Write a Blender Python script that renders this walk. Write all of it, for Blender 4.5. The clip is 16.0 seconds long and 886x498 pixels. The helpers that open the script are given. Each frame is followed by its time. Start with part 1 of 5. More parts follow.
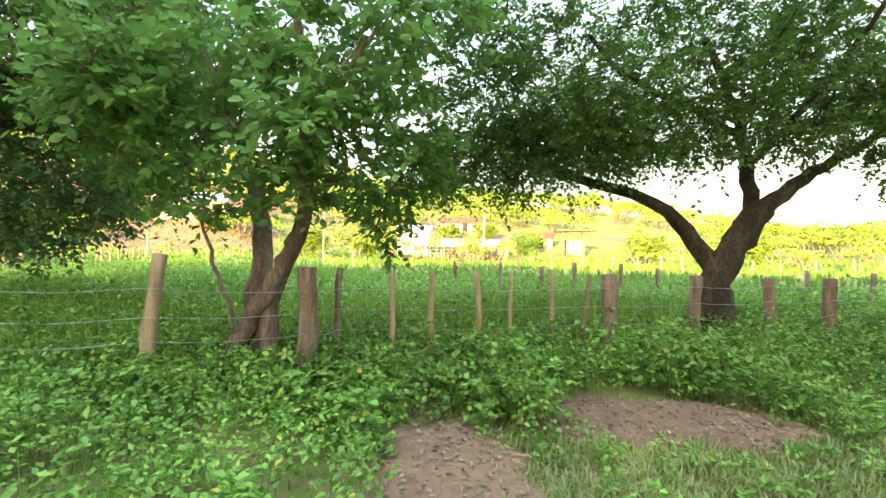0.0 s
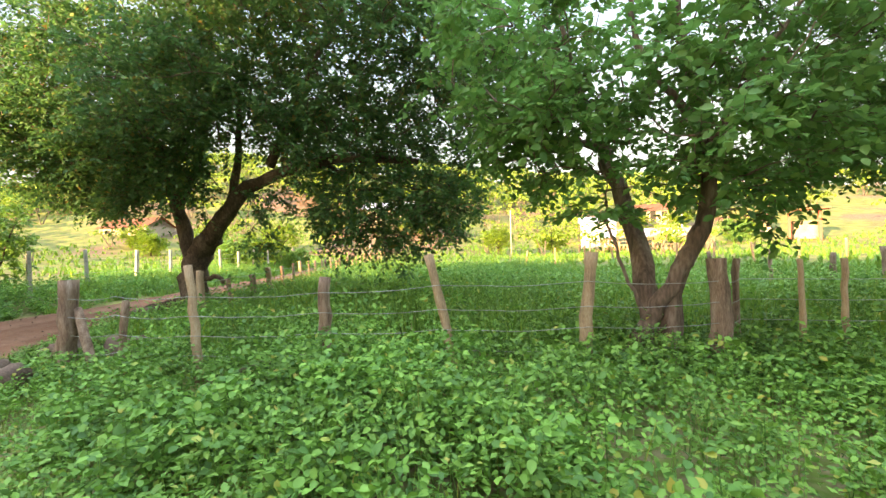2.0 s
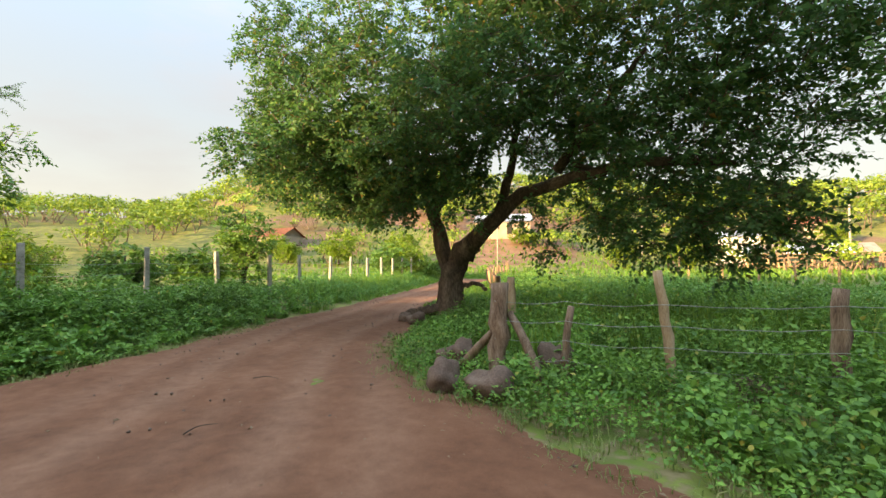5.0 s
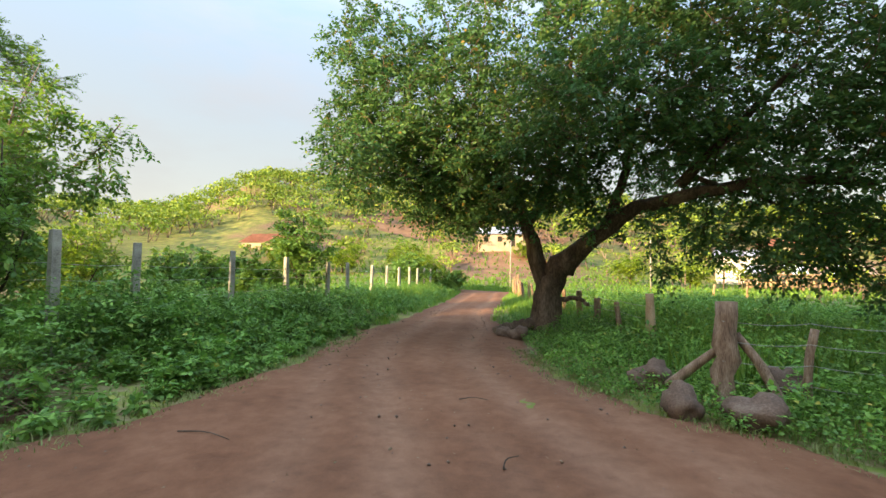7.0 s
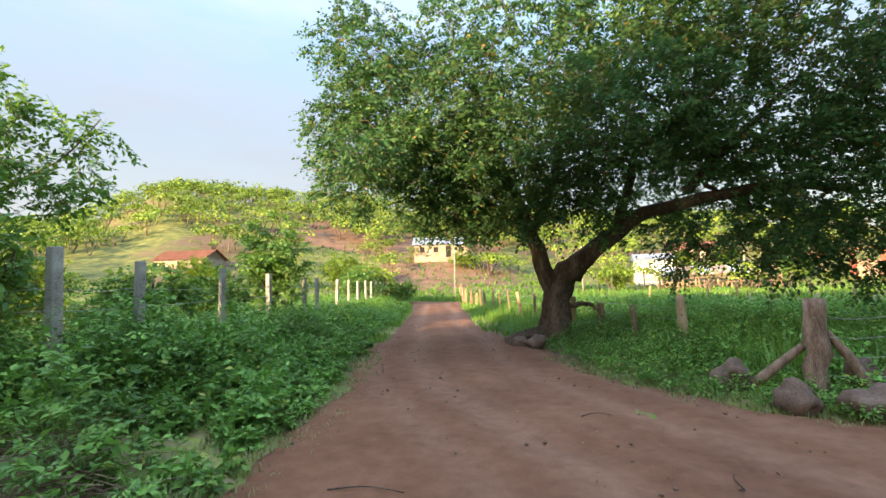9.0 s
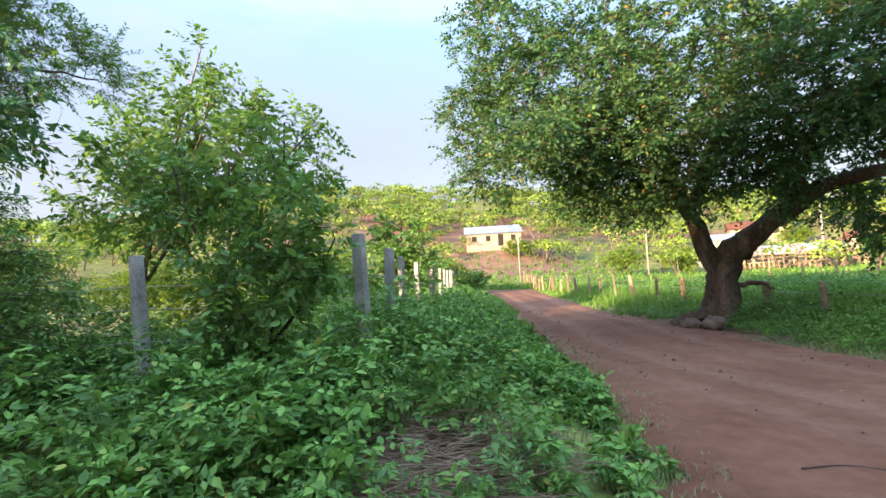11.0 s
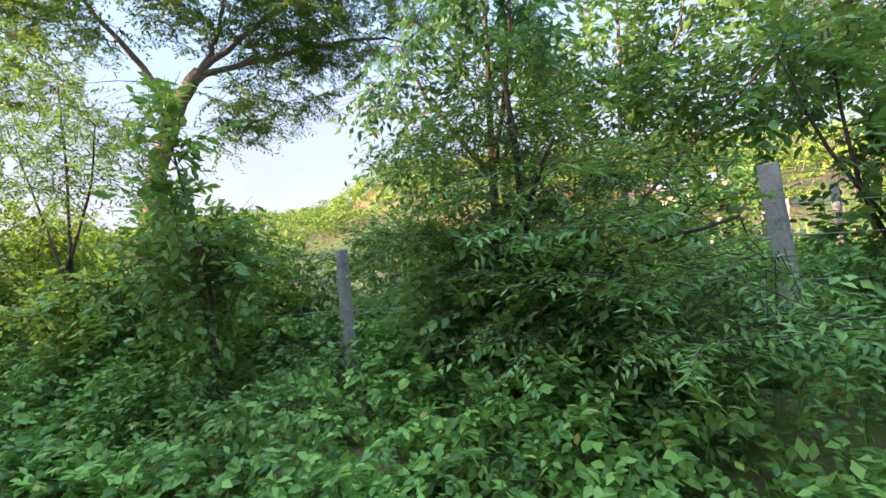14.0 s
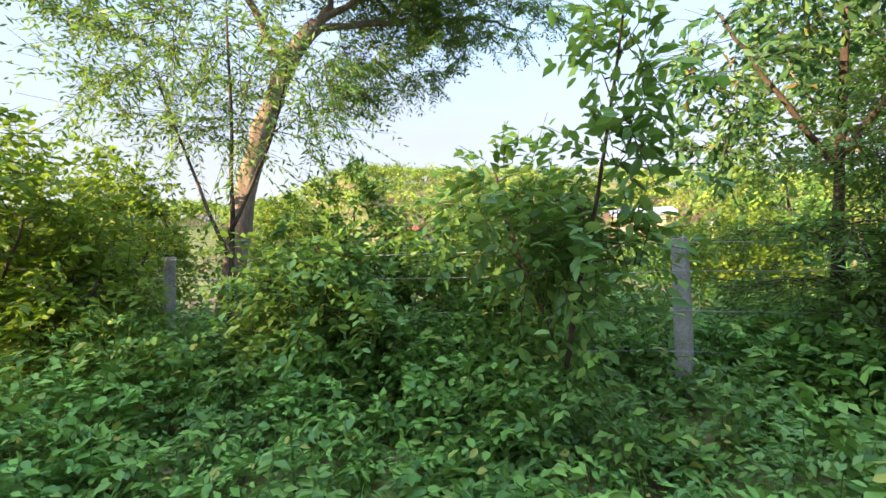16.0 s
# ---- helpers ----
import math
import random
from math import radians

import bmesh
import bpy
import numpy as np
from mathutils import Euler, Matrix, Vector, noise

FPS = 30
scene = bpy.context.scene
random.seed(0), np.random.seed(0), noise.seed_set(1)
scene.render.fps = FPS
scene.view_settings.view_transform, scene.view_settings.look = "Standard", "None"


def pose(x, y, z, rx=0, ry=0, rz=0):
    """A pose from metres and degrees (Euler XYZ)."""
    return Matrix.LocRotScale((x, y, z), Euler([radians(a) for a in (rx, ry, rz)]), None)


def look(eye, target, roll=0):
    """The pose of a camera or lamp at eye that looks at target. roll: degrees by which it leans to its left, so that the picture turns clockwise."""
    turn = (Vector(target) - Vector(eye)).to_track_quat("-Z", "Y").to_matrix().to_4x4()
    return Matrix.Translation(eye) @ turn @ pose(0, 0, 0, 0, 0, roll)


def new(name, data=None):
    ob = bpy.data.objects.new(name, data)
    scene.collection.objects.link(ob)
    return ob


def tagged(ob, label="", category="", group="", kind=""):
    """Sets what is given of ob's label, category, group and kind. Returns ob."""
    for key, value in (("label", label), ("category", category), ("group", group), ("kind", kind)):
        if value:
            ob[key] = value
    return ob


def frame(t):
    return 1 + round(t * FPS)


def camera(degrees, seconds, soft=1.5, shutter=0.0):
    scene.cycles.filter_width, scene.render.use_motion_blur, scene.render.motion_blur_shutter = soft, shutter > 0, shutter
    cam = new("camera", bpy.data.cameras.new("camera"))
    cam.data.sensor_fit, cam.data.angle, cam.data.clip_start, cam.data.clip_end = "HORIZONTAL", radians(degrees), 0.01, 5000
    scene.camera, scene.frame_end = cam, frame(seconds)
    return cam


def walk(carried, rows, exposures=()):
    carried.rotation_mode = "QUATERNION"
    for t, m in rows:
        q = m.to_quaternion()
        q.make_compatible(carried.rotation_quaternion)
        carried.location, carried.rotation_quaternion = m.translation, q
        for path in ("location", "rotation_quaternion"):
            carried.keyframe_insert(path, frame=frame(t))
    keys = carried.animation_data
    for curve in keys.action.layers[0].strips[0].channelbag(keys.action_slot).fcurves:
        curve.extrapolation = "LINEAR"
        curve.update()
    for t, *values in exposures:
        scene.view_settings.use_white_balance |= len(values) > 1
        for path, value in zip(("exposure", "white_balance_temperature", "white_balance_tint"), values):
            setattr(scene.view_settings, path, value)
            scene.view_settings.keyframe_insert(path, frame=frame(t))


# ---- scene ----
cam = camera(90.6, 16.0)
PATH = [
    (0.0, 0.000, 0.000, 1.503, 90.24, -0.96, -0.00),
    (0.5, -0.464, -0.209, 1.517, 89.98, -0.46, 5.53),
    (1.0, -1.107, -0.481, 1.523, 89.72, 0.23, 10.48),
    (1.5, -1.819, -0.759, 1.522, 89.95, 0.83, 15.70),
    (2.0, -2.593, -1.013, 1.520, 89.94, 1.95, 21.35),
    (2.5, -3.321, -1.271, 1.525, 90.08, 2.20, 23.41),
    (3.0, -4.094, -1.566, 1.529, 90.08, 2.53, 28.72),
    (3.5, -4.845, -1.825, 1.530, 90.12, 2.47, 31.51),
    (4.0, -5.509, -2.113, 1.535, 90.51, 1.98, 32.03),
    (4.5, -6.228, -2.426, 1.534, 91.22, 0.93, 32.32),
    (5.0, -6.928, -2.681, 1.533, 91.86, 0.68, 32.43),
    (5.2, -7.197, -2.791, 1.535, 92.25, 0.52, 32.41),
    (7.3, -9.975, -3.945, 1.556, 93.51, -1.05, 30.43),
    (7.5, -10.165, -3.970, 1.557, 93.80, -1.07, 30.62),
    (8.0, -10.576, -4.053, 1.553, 94.61, -0.44, 25.72),
    (8.2, -10.764, -4.083, 1.553, 94.82, 0.09, 23.97),
    (10.3, -13.832, -5.162, 1.567, 94.27, 1.91, 19.61),
    (10.5, -14.086, -5.256, 1.564, 93.95, 2.32, 21.11),
    (11.0, -14.766, -5.486, 1.551, 93.64, 3.12, 25.35),
    (11.5, -15.472, -5.741, 1.548, 93.39, 3.42, 31.68),
    (12.0, -16.267, -6.015, 1.550, 93.09, 3.72, 37.79),
    (12.5, -17.060, -6.269, 1.539, 92.77, 3.87, 39.25),
    (13.0, -17.796, -6.448, 1.525, 92.25, 4.43, 42.41),
    (13.5, -18.540, -6.646, 1.506, 91.61, 5.20, 44.24),
    (14.0, -19.276, -6.942, 1.486, 91.07, 5.84, 44.98),
    (14.5, -20.034, -7.377, 1.483, 91.12, 5.92, 44.09),
    (15.0, -20.814, -7.903, 1.486, 91.29, 4.47, 41.87),
    (15.5, -21.722, -8.386, 1.481, 91.65, 2.02, 39.03),
    (16.0, -22.745, -8.744, 1.483, 92.05, 1.36, 37.16),
]
EXPOSURES = [(0.0, 3.27, 10200, 8), (1.5, 3.18, 10100, 11), (3.0, 2.58, 9900, 12), (5.0, 2.24, 9700, 11), (7.3, 2.17, 8800, 9), (10.5, 2.24, 7300, 15), (13.0, 2.48, 7000, 22), (16.0, 2.48, 7500, 17)]
walk(cam, [(t, pose(x, y, z, rx, ry, rz)) for t, x, y, z, rx, ry, rz in PATH], EXPOSURES)

# ---- world, sun, exposure ----
SUN_EL, SUN_AZ = radians(13), math.atan2(-0.42, -0.91)   # the sun stands low behind the walker
world = bpy.data.worlds.new("sky")
scene.world = world
world.use_nodes = True
wn = world.node_tree.nodes
sky = wn.new("ShaderNodeTexSky")
sky.sky_type, sky.sun_disc, sky.sun_elevation = "NISHITA", False, SUN_EL
sky.sun_rotation = SUN_AZ
sky.air_density, sky.dust_density, sky.ozone_density = 1.0, 2.2, 1.6
wn["Background"].inputs["Strength"].default_value = 0.15
wl = world.node_tree.links
way = wn.new("ShaderNodeTexCoord")
flat = wn.new("ShaderNodeMapping")
flat.inputs["Scale"].default_value = (1.0, 1.0, 3.0)
wl.new(way.outputs["Generated"], flat.inputs[0])
wisp = wn.new("ShaderNodeTexNoise")
wisp.inputs["Scale"].default_value, wisp.inputs["Detail"].default_value, wisp.inputs["Roughness"].default_value = 2.6, 7.0, 0.58
wl.new(flat.outputs[0], wisp.inputs["Vector"])
thick = wn.new("ShaderNodeMapRange")
thick.inputs[1].default_value, thick.inputs[2].default_value, thick.inputs[3].default_value, thick.inputs[4].default_value = 0.45, 0.75, 0.0, 0.6
wl.new(wisp.outputs[0], thick.inputs[0])
split = wn.new("ShaderNodeSeparateXYZ")
wl.new(way.outputs["Generated"], split.inputs[0])
# pale haze low down, clear blue above it
haze = wn.new("ShaderNodeMapRange")
haze.inputs[1].default_value, haze.inputs[2].default_value, haze.inputs[3].default_value, haze.inputs[4].default_value = 0.04, 0.5, 0.0, 1.0
wl.new(split.outputs["Z"], haze.inputs[0])
clear_sky = wn.new("ShaderNodeMix")
clear_sky.data_type = "RGBA"
wl.new(haze.outputs[0], clear_sky.inputs[0])
clear_sky.inputs[6].default_value, clear_sky.inputs[7].default_value = (1.92, 2.16, 2.42, 1), (0.78, 1.31, 2.28, 1)
veil = wn.new("ShaderNodeMix")
veil.data_type = "RGBA"
wl.new(thick.outputs[0], veil.inputs[0])
wl.new(clear_sky.outputs[2], veil.inputs[6])
veil.inputs[7].default_value = (1.36, 1.45, 1.85, 1)
blend = wn.new("ShaderNodeMix")
blend.data_type, blend.inputs[0].default_value = "RGBA", 0.84
wl.new(sky.outputs[0], blend.inputs[6])
wl.new(veil.outputs[2], blend.inputs[7])
# sky raised steeply overhead, above the view, as added light for the ground
square = wn.new("ShaderNodeMath")
square.operation, square.inputs[1].default_value = "POWER", 3.0
wl.new(split.outputs["Z"], square.inputs[0])
rise_ = wn.new("ShaderNodeMapRange")
rise_.inputs[1].default_value, rise_.inputs[2].default_value, rise_.inputs[3].default_value, rise_.inputs[4].default_value = 0.0, 1.0, 0.62, 3.9
wl.new(square.outputs[0], rise_.inputs[0])
glow = wn.new("ShaderNodeVectorMath")
glow.operation = "SCALE"
wl.new(blend.outputs[2], glow.inputs[0])
wl.new(rise_.outputs[0], glow.inputs["Scale"])
wl.new(glow.outputs[0], wn["Background"].inputs[0])
sun = new("sun", bpy.data.lights.new("sun", "SUN"))
sun.data.energy, sun.data.angle, sun.data.color = 4.0, radians(0.55), (1.0, 0.80, 0.56)
sun.matrix_world = look((0, 0, 0), (0.42 * math.cos(SUN_EL), 0.91 * math.cos(SUN_EL), -math.sin(SUN_EL)))

# ---- materials ----
def mat(name, rough=0.8, metal=0.0, spec=0.3):
    m = bpy.data.materials.new(name)
    m.use_nodes = True
    b = m.node_tree.nodes["Principled BSDF"]
    b.inputs["Roughness"].default_value, b.inputs["Metallic"].default_value = rough, metal
    b.inputs["Specular IOR Level"].default_value = spec
    return m, m.node_tree.nodes, m.node_tree.links, b


def node(nodes, kind, **values):
    n = nodes.new("ShaderNode" + kind)
    for key, value in values.items():
        n.inputs[key].default_value = value
    return n


def ramp(nodes, stops):
    r = nodes.new("ShaderNodeValToRGB")
    while len(r.color_ramp.elements) < len(stops):
        r.color_ramp.elements.new(0.5)
    for e, (at, c) in zip(r.color_ramp.elements, stops):
        e.position, e.color = at, (*c, 1)
    return r


def mixed(nodes, links, fac, a, b):
    m = nodes.new("ShaderNodeMix")
    m.data_type = "RGBA"
    links.new(fac, m.inputs[0])
    for socket, v in ((m.inputs[6], a), (m.inputs[7], b)):
        if isinstance(v, tuple):
            socket.default_value = (*v, 1)
        else:
            links.new(v, socket)
    return m.outputs[2]


def grainy(name, stops, scale=6.0, fine=60.0, rough=0.85, bump=0.4, stretch=(1, 1, 1), spec=0.25, metal=0.0):
    """A surface with stains at one scale and grain at another."""
    m, n, l, b = mat(name, rough, metal, spec)
    co = n.new("ShaderNodeTexCoord")
    mp = node(n, "Mapping", Scale=stretch)
    l.new(co.outputs["Object"], mp.inputs[0])
    big, small = node(n, "TexNoise", Scale=scale, Detail=6.0), node(n, "TexNoise", Scale=fine, Detail=4.0)
    l.new(mp.outputs[0], big.inputs["Vector"])
    l.new(mp.outputs[0], small.inputs["Vector"])
    add = node(n, "Math")
    add.operation = "MULTIPLY_ADD"
    l.new(small.outputs[0], add.inputs[0])
    add.inputs[1].default_value = 0.45
    half = node(n, "Math")
    half.operation = "MULTIPLY"
    half.inputs[1].default_value = 0.55
    l.new(big.outputs[0], half.inputs[0])
    l.new(half.outputs[0], add.inputs[2])
    r = ramp(n, stops)
    l.new(add.outputs[0], r.inputs[0])
    l.new(r.outputs[0], b.inputs["Base Color"])
    bp = node(n, "Bump", Strength=bump, Distance=0.02)
    l.new(add.outputs[0], bp.inputs["Height"])
    l.new(bp.outputs[0], b.inputs["Normal"])
    return m


def leafy(name, stops, through_light=0.35, rough=0.55, tint=(0.25, 0.42, 0.04), patch_scale=0.9, swing=0.28):
    """Leaves: every leaf its own shade, some light passing through."""
    m, n, l, b = mat(name, rough, 0.0, 0.28)
    g = n.new("ShaderNodeNewGeometry")
    r = ramp(n, stops)
    l.new(g.outputs["Random Per Island"], r.inputs[0])
    co = n.new("ShaderNodeTexCoord")
    patch = node(n, "TexNoise", Scale=patch_scale, Detail=3.0)
    l.new(co.outputs["Object"], patch.inputs["Vector"])
    hsv = n.new("ShaderNodeHueSaturation")
    rng = n.new("ShaderNodeMapRange")
    rng.inputs[1].default_value, rng.inputs[2].default_value = 0.3, 0.7
    rng.inputs[3].default_value, rng.inputs[4].default_value = 1 - swing, 1 + swing
    l.new(patch.outputs[0], rng.inputs[0])
    l.new(rng.outputs[0], hsv.inputs["Value"])
    l.new(r.outputs[0], hsv.inputs["Color"])
    l.new(hsv.outputs[0], b.inputs["Base Color"])
    tr = n.new("ShaderNodeBsdfTranslucent")
    warm = n.new("ShaderNodeMix")
    warm.data_type, warm.inputs[0].default_value = "RGBA", 0.55
    l.new(hsv.outputs[0], warm.inputs[6])
    warm.inputs[7].default_value = (*tint, 1)
    l.new(warm.outputs[2], tr.inputs[0])
    mx = n.new("ShaderNodeMixShader")
    mx.inputs[0].default_value = through_light
    l.new(b.outputs[0], mx.inputs[1])
    l.new(tr.outputs[0], mx.inputs[2])
    l.new(mx.outputs[0], n["Material Output"].inputs[0])
    return m


M_BARK = grainy("bark", [(0.32, (0.02, 0.015, 0.011)), (0.5, (0.06, 0.044, 0.032)), (0.7, (0.16, 0.125, 0.095))], 4, 30, 0.95, 1.0, (1, 1, 0.35))
M_BARKMID = grainy("brown_bark", [(0.32, (0.03, 0.02, 0.014)), (0.5, (0.10, 0.066, 0.045)), (0.7, (0.23, 0.17, 0.125))], 3, 26, 0.95, 1.0, (1, 1, 0.3))
M_BARKRED = grainy("reddish_bark", [(0.32, (0.05, 0.032, 0.024)), (0.5, (0.17, 0.11, 0.08)), (0.7, (0.34, 0.245, 0.19))], 3, 26, 0.95, 1.0, (1, 1, 0.3))
M_BARKPALE = grainy("pale_bark", [(0.3, (0.07, 0.05, 0.04)), (0.5, (0.18, 0.13, 0.098)), (0.72, (0.34, 0.27, 0.215))], 3, 22, 0.9, 0.7, (1, 1, 0.4))
M_POST = grainy("weathered_wood", [(0.32, (0.075, 0.045, 0.032)), (0.5, (0.22, 0.14, 0.095)), (0.7, (0.38, 0.28, 0.21))], 5, 40, 0.9, 0.9, (3, 3, 0.35))
M_STICK = grainy("pale_stick_wood", [(0.3, (0.16, 0.10, 0.06)), (0.5, (0.34, 0.225, 0.135)), (0.72, (0.46, 0.34, 0.22))], 6, 50, 0.85, 0.5, (2, 2, 0.4))
M_CUT = grainy("cut_wood", [(0.3, (0.12, 0.085, 0.06)), (0.7, (0.36, 0.28, 0.2))], 20, 70, 0.9, 0.4)
M_CONCRETE = grainy("concrete", [(0.3, (0.13, 0.115, 0.095)), (0.5, (0.32, 0.295, 0.255)), (0.72, (0.47, 0.44, 0.385))], 5, 60, 0.9, 0.4)
M_WIRE = grainy("galvanised_wire", [(0.3, (0.2, 0.19, 0.17)), (0.7, (0.42, 0.41, 0.38))], 8, 60, 0.6, 0.1, metal=0.4)
M_STONE = grainy("field_stone", [(0.3, (0.06, 0.04, 0.03)), (0.5, (0.135, 0.085, 0.062)), (0.72, (0.22, 0.16, 0.12))], 4, 45, 0.9, 0.8)
M_WHITE = grainy("whitewash", [(0.3, (0.38, 0.36, 0.33)), (0.6, (0.6, 0.58, 0.54))], 0.7, 20, 0.85, 0.15)
M_CREAM = grainy("cream_plaster", [(0.3, (0.24, 0.18, 0.13)), (0.6, (0.42, 0.34, 0.27))], 0.7, 20, 0.85, 0.15)
M_TILE = grainy("clay_roof", [(0.3, (0.2, 0.085, 0.055)), (0.6, (0.36, 0.15, 0.095))], 2, 14, 0.85, 0.5)
M_METAL = grainy("sheet_roof", [(0.3, (0.36, 0.40, 0.44)), (0.6, (0.55, 0.6, 0.66))], 0.8, 12, 0.5, 0.1, metal=0.2)
M_RUST = grainy("rusty_sheet", [(0.3, (0.16, 0.085, 0.055)), (0.6, (0.4, 0.3, 0.23))], 1, 12, 0.7, 0.3)
# near-black for door and window panels, the dimness inside painted on
M_DARK = grainy("painted_opening_shade", [(0.3, (0.02, 0.018, 0.016)), (0.7, (0.04, 0.036, 0.03))], 3, 12)
M_REDPAINT = grainy("red_paint", [(0.3, (0.30, 0.06, 0.045)), (0.7, (0.42, 0.11, 0.08))], 3, 20, 0.7)
M_STRAW = grainy("dry_stalks", [(0.3, (0.12, 0.075, 0.045)), (0.7, (0.30, 0.21, 0.13))], 6, 30)

G = lambda a, b, c: [(0.0, a), (0.55, b), (1.0, c)]
M_LEAF_A = leafy("fine_tree_leaf", G((0.05, 0.122, 0.036), (0.083, 0.185, 0.05), (0.15, 0.255, 0.06)), 0.40, tint=(0.17, 0.36, 0.07))
M_LEAF_B = leafy("broad_tree_leaf", G((0.075, 0.19, 0.06), (0.14, 0.31, 0.09), (0.2, 0.35, 0.1)), 0.46, tint=(0.14, 0.34, 0.07))
M_LEAF_C = leafy("corner_tree_leaf", [(0, (0.042, 0.108, 0.044)), (0.6, (0.076, 0.18, 0.064)), (0.96, (0.135, 0.235, 0.06)), (1, (0.30, 0.18, 0.049))], 0.4, tint=(0.09, 0.24, 0.06))
M_WEED = leafy("weed_leaf", [(0, (0.052, 0.143, 0.034)), (0.5, (0.115, 0.258, 0.046)), (0.95, (0.18, 0.36, 0.066)), (1, (0.364, 0.299, 0.058))], 0.25, tint=(0.14, 0.38, 0.06))
M_WEED2 = leafy("bank_weed_leaf", [(0, (0.055, 0.135, 0.034)), (0.5, (0.125, 0.25, 0.045)), (0.97, (0.185, 0.35, 0.066)), (1, (0.351, 0.284, 0.068))], 0.25, tint=(0.14, 0.38, 0.06))
M_GRASS = leafy("grass_blade", G((0.072, 0.176, 0.036), (0.124, 0.260, 0.046), (0.221, 0.338, 0.065)), 0.3)
M_SHORT = leafy("short_dry_grass", G((0.10, 0.15, 0.045), (0.17, 0.21, 0.07), (0.28, 0.27, 0.11)), 0.25)
M_SHRUB = leafy("shrub_leaf", G((0.066, 0.158, 0.042), (0.105, 0.236, 0.062), (0.175, 0.315, 0.074)), 0.34)
M_FEATHER = leafy("feathery_leaf", G((0.066, 0.144, 0.048), (0.102, 0.198, 0.060), (0.156, 0.252, 0.066)), 0.35)
# shrub leaf with the low sun's yellow put into its colour
M_SUN_TINT = leafy("sun_tinted_leaf", G((0.09, 0.165, 0.022), (0.155, 0.245, 0.03), (0.23, 0.31, 0.04)), 0.4)
M_WOODS = leafy("far_wood_leaf", G((0.1, 0.18, 0.028), (0.175, 0.26, 0.038), (0.26, 0.32, 0.052)), 0.25, patch_scale=0.14, swing=0.5)

# ---- the lie of the land ----
def smooth(a, b, v):
    t = np.clip((v - a) / (b - a), 0, 1)
    return t * t * (3 - 2 * t)


ROAD_L = np.array([(-14.6, -4.4), (-14.5, -2.4), (-14.8, -1.0), (-15.2, 0.4), (-16.2, 2.9), (-17.4, 5.4), (-18.6, 9.2), (-20.2, 13.0), (-22.6, 19.0), (-28.2, 31.2), (-30.4, 33.4)])
ROAD_R = np.array([(-6.0, -1.6), (-6.6, 0.3), (-7.8, 0.7), (-9.1, 1.2), (-11.2, 2.3), (-12.3, 3.6), (-13.6, 6.2), (-16.2, 10.5), (-20.2, 21.2), (-23.6, 30.6), (-21.4, 32.6)])
TRACK = np.array([(12.0, 3.5), (3.0, 1.0), (0.0, 0.0), (-2.6, -1.0), (-7.2, -2.8), (-10.6, -4.05), (-14.0, -5.25), (-18.5, -6.65), (-22.7, -8.75), (-30.0, -12.5), (-40.0, -18.0)])
BANK_EDGE = TRACK[:, 0], TRACK[:, 1] + 1.75


def inside(px, py, poly):
    c = np.zeros(px.shape, bool)
    x0, y0 = poly[-1]
    for x1, y1 in poly:
        hit = (y1 > py) != (y0 > py)
        with np.errstate(divide="ignore", invalid="ignore"):
            c ^= hit & (px < (x0 - x1) * (py - y1) / (y0 - y1) + x1)
        x0, y0 = x1, y1
    return c


def away(px, py, line):
    d = np.full(px.shape, 1e9)
    for (x0, y0), (x1, y1) in zip(line[:-1], line[1:]):
        u = np.clip(((px - x0) * (x1 - x0) + (py - y0) * (y1 - y0)) / ((x1 - x0) ** 2 + (y1 - y0) ** 2), 0, 1)
        d = np.minimum(d, np.hypot(px - x0 - u * (x1 - x0), py - y0 - u * (y1 - y0)))
    return d


BRANCH = np.concatenate([ROAD_L, ROAD_R[::-1]])
BRANCH_LOOP = np.concatenate([BRANCH, BRANCH[:1]])


def off_road(px, py):
    """Metres from the dirt road and track; negative on them."""
    px, py = np.asarray(px, float), np.asarray(py, float)
    d = away(px, py, BRANCH_LOOP)
    d = np.where(inside(px, py, BRANCH), -d, d)
    return np.minimum(d, away(px, py, TRACK) - 1.45)


# how high the hills stand all round, in degrees; an unseen hill is added behind the walker to shade the lane
EL_AZ = np.array([-180, -125, -95, -60, -42, -34, -22, -8, 4, 14, 27, 45, 55, 61, 66, 75, 84, 100, 143.5, 154.2, 166, 180])
EL_UP = np.array([15.5, 15.0, 6.0, 1.6, 1.6, 3.2, 5.6, 6.6, 7.6, 9.3, 10.3, 11.0, 10.9, 7.5, 5.8, 5.8, 4.4, 3.0, 3.0, 15.4, 16.0, 15.5])


def height(px, py):
    px, py = np.asarray(px, float), np.asarray(py, float)
    r = np.hypot(px + 10, py)
    az = np.degrees(np.arctan2(-(px + 10), py))
    rise = 0.0015 * np.clip(r - 32, 0, 48) ** 2 * smooth(0, 18, az) * (1 - smooth(88, 118, az))
    top = 165 * np.tan(np.radians(np.interp(az, EL_AZ, EL_UP)))
    k = smooth(62, 165, r)
    z = rise * (1 - k) + np.maximum(top, 0) * k
    z = z + 2.2 * np.exp(-((px + 40.2) ** 2 + (py - 71.5) ** 2) / 150)
    left = px < np.interp(py, ROAD_L[:, 1], ROAD_L[:, 0])
    z = z + 0.28 * smooth(0.3, 2.6, off_road(px, py)) * left * (1 - smooth(30, 60, r))
    return z


def ripple(px, py, s, seed=0.0):
    return (np.sin(px * s + 1.3 * np.sin(py * s * 0.7 + seed) + seed) + np.sin(py * s * 1.13 + 1.7 * np.sin(px * s * 0.6 + seed)) + np.sin((px + py) * s * 2.3 + seed * 2)) / 3


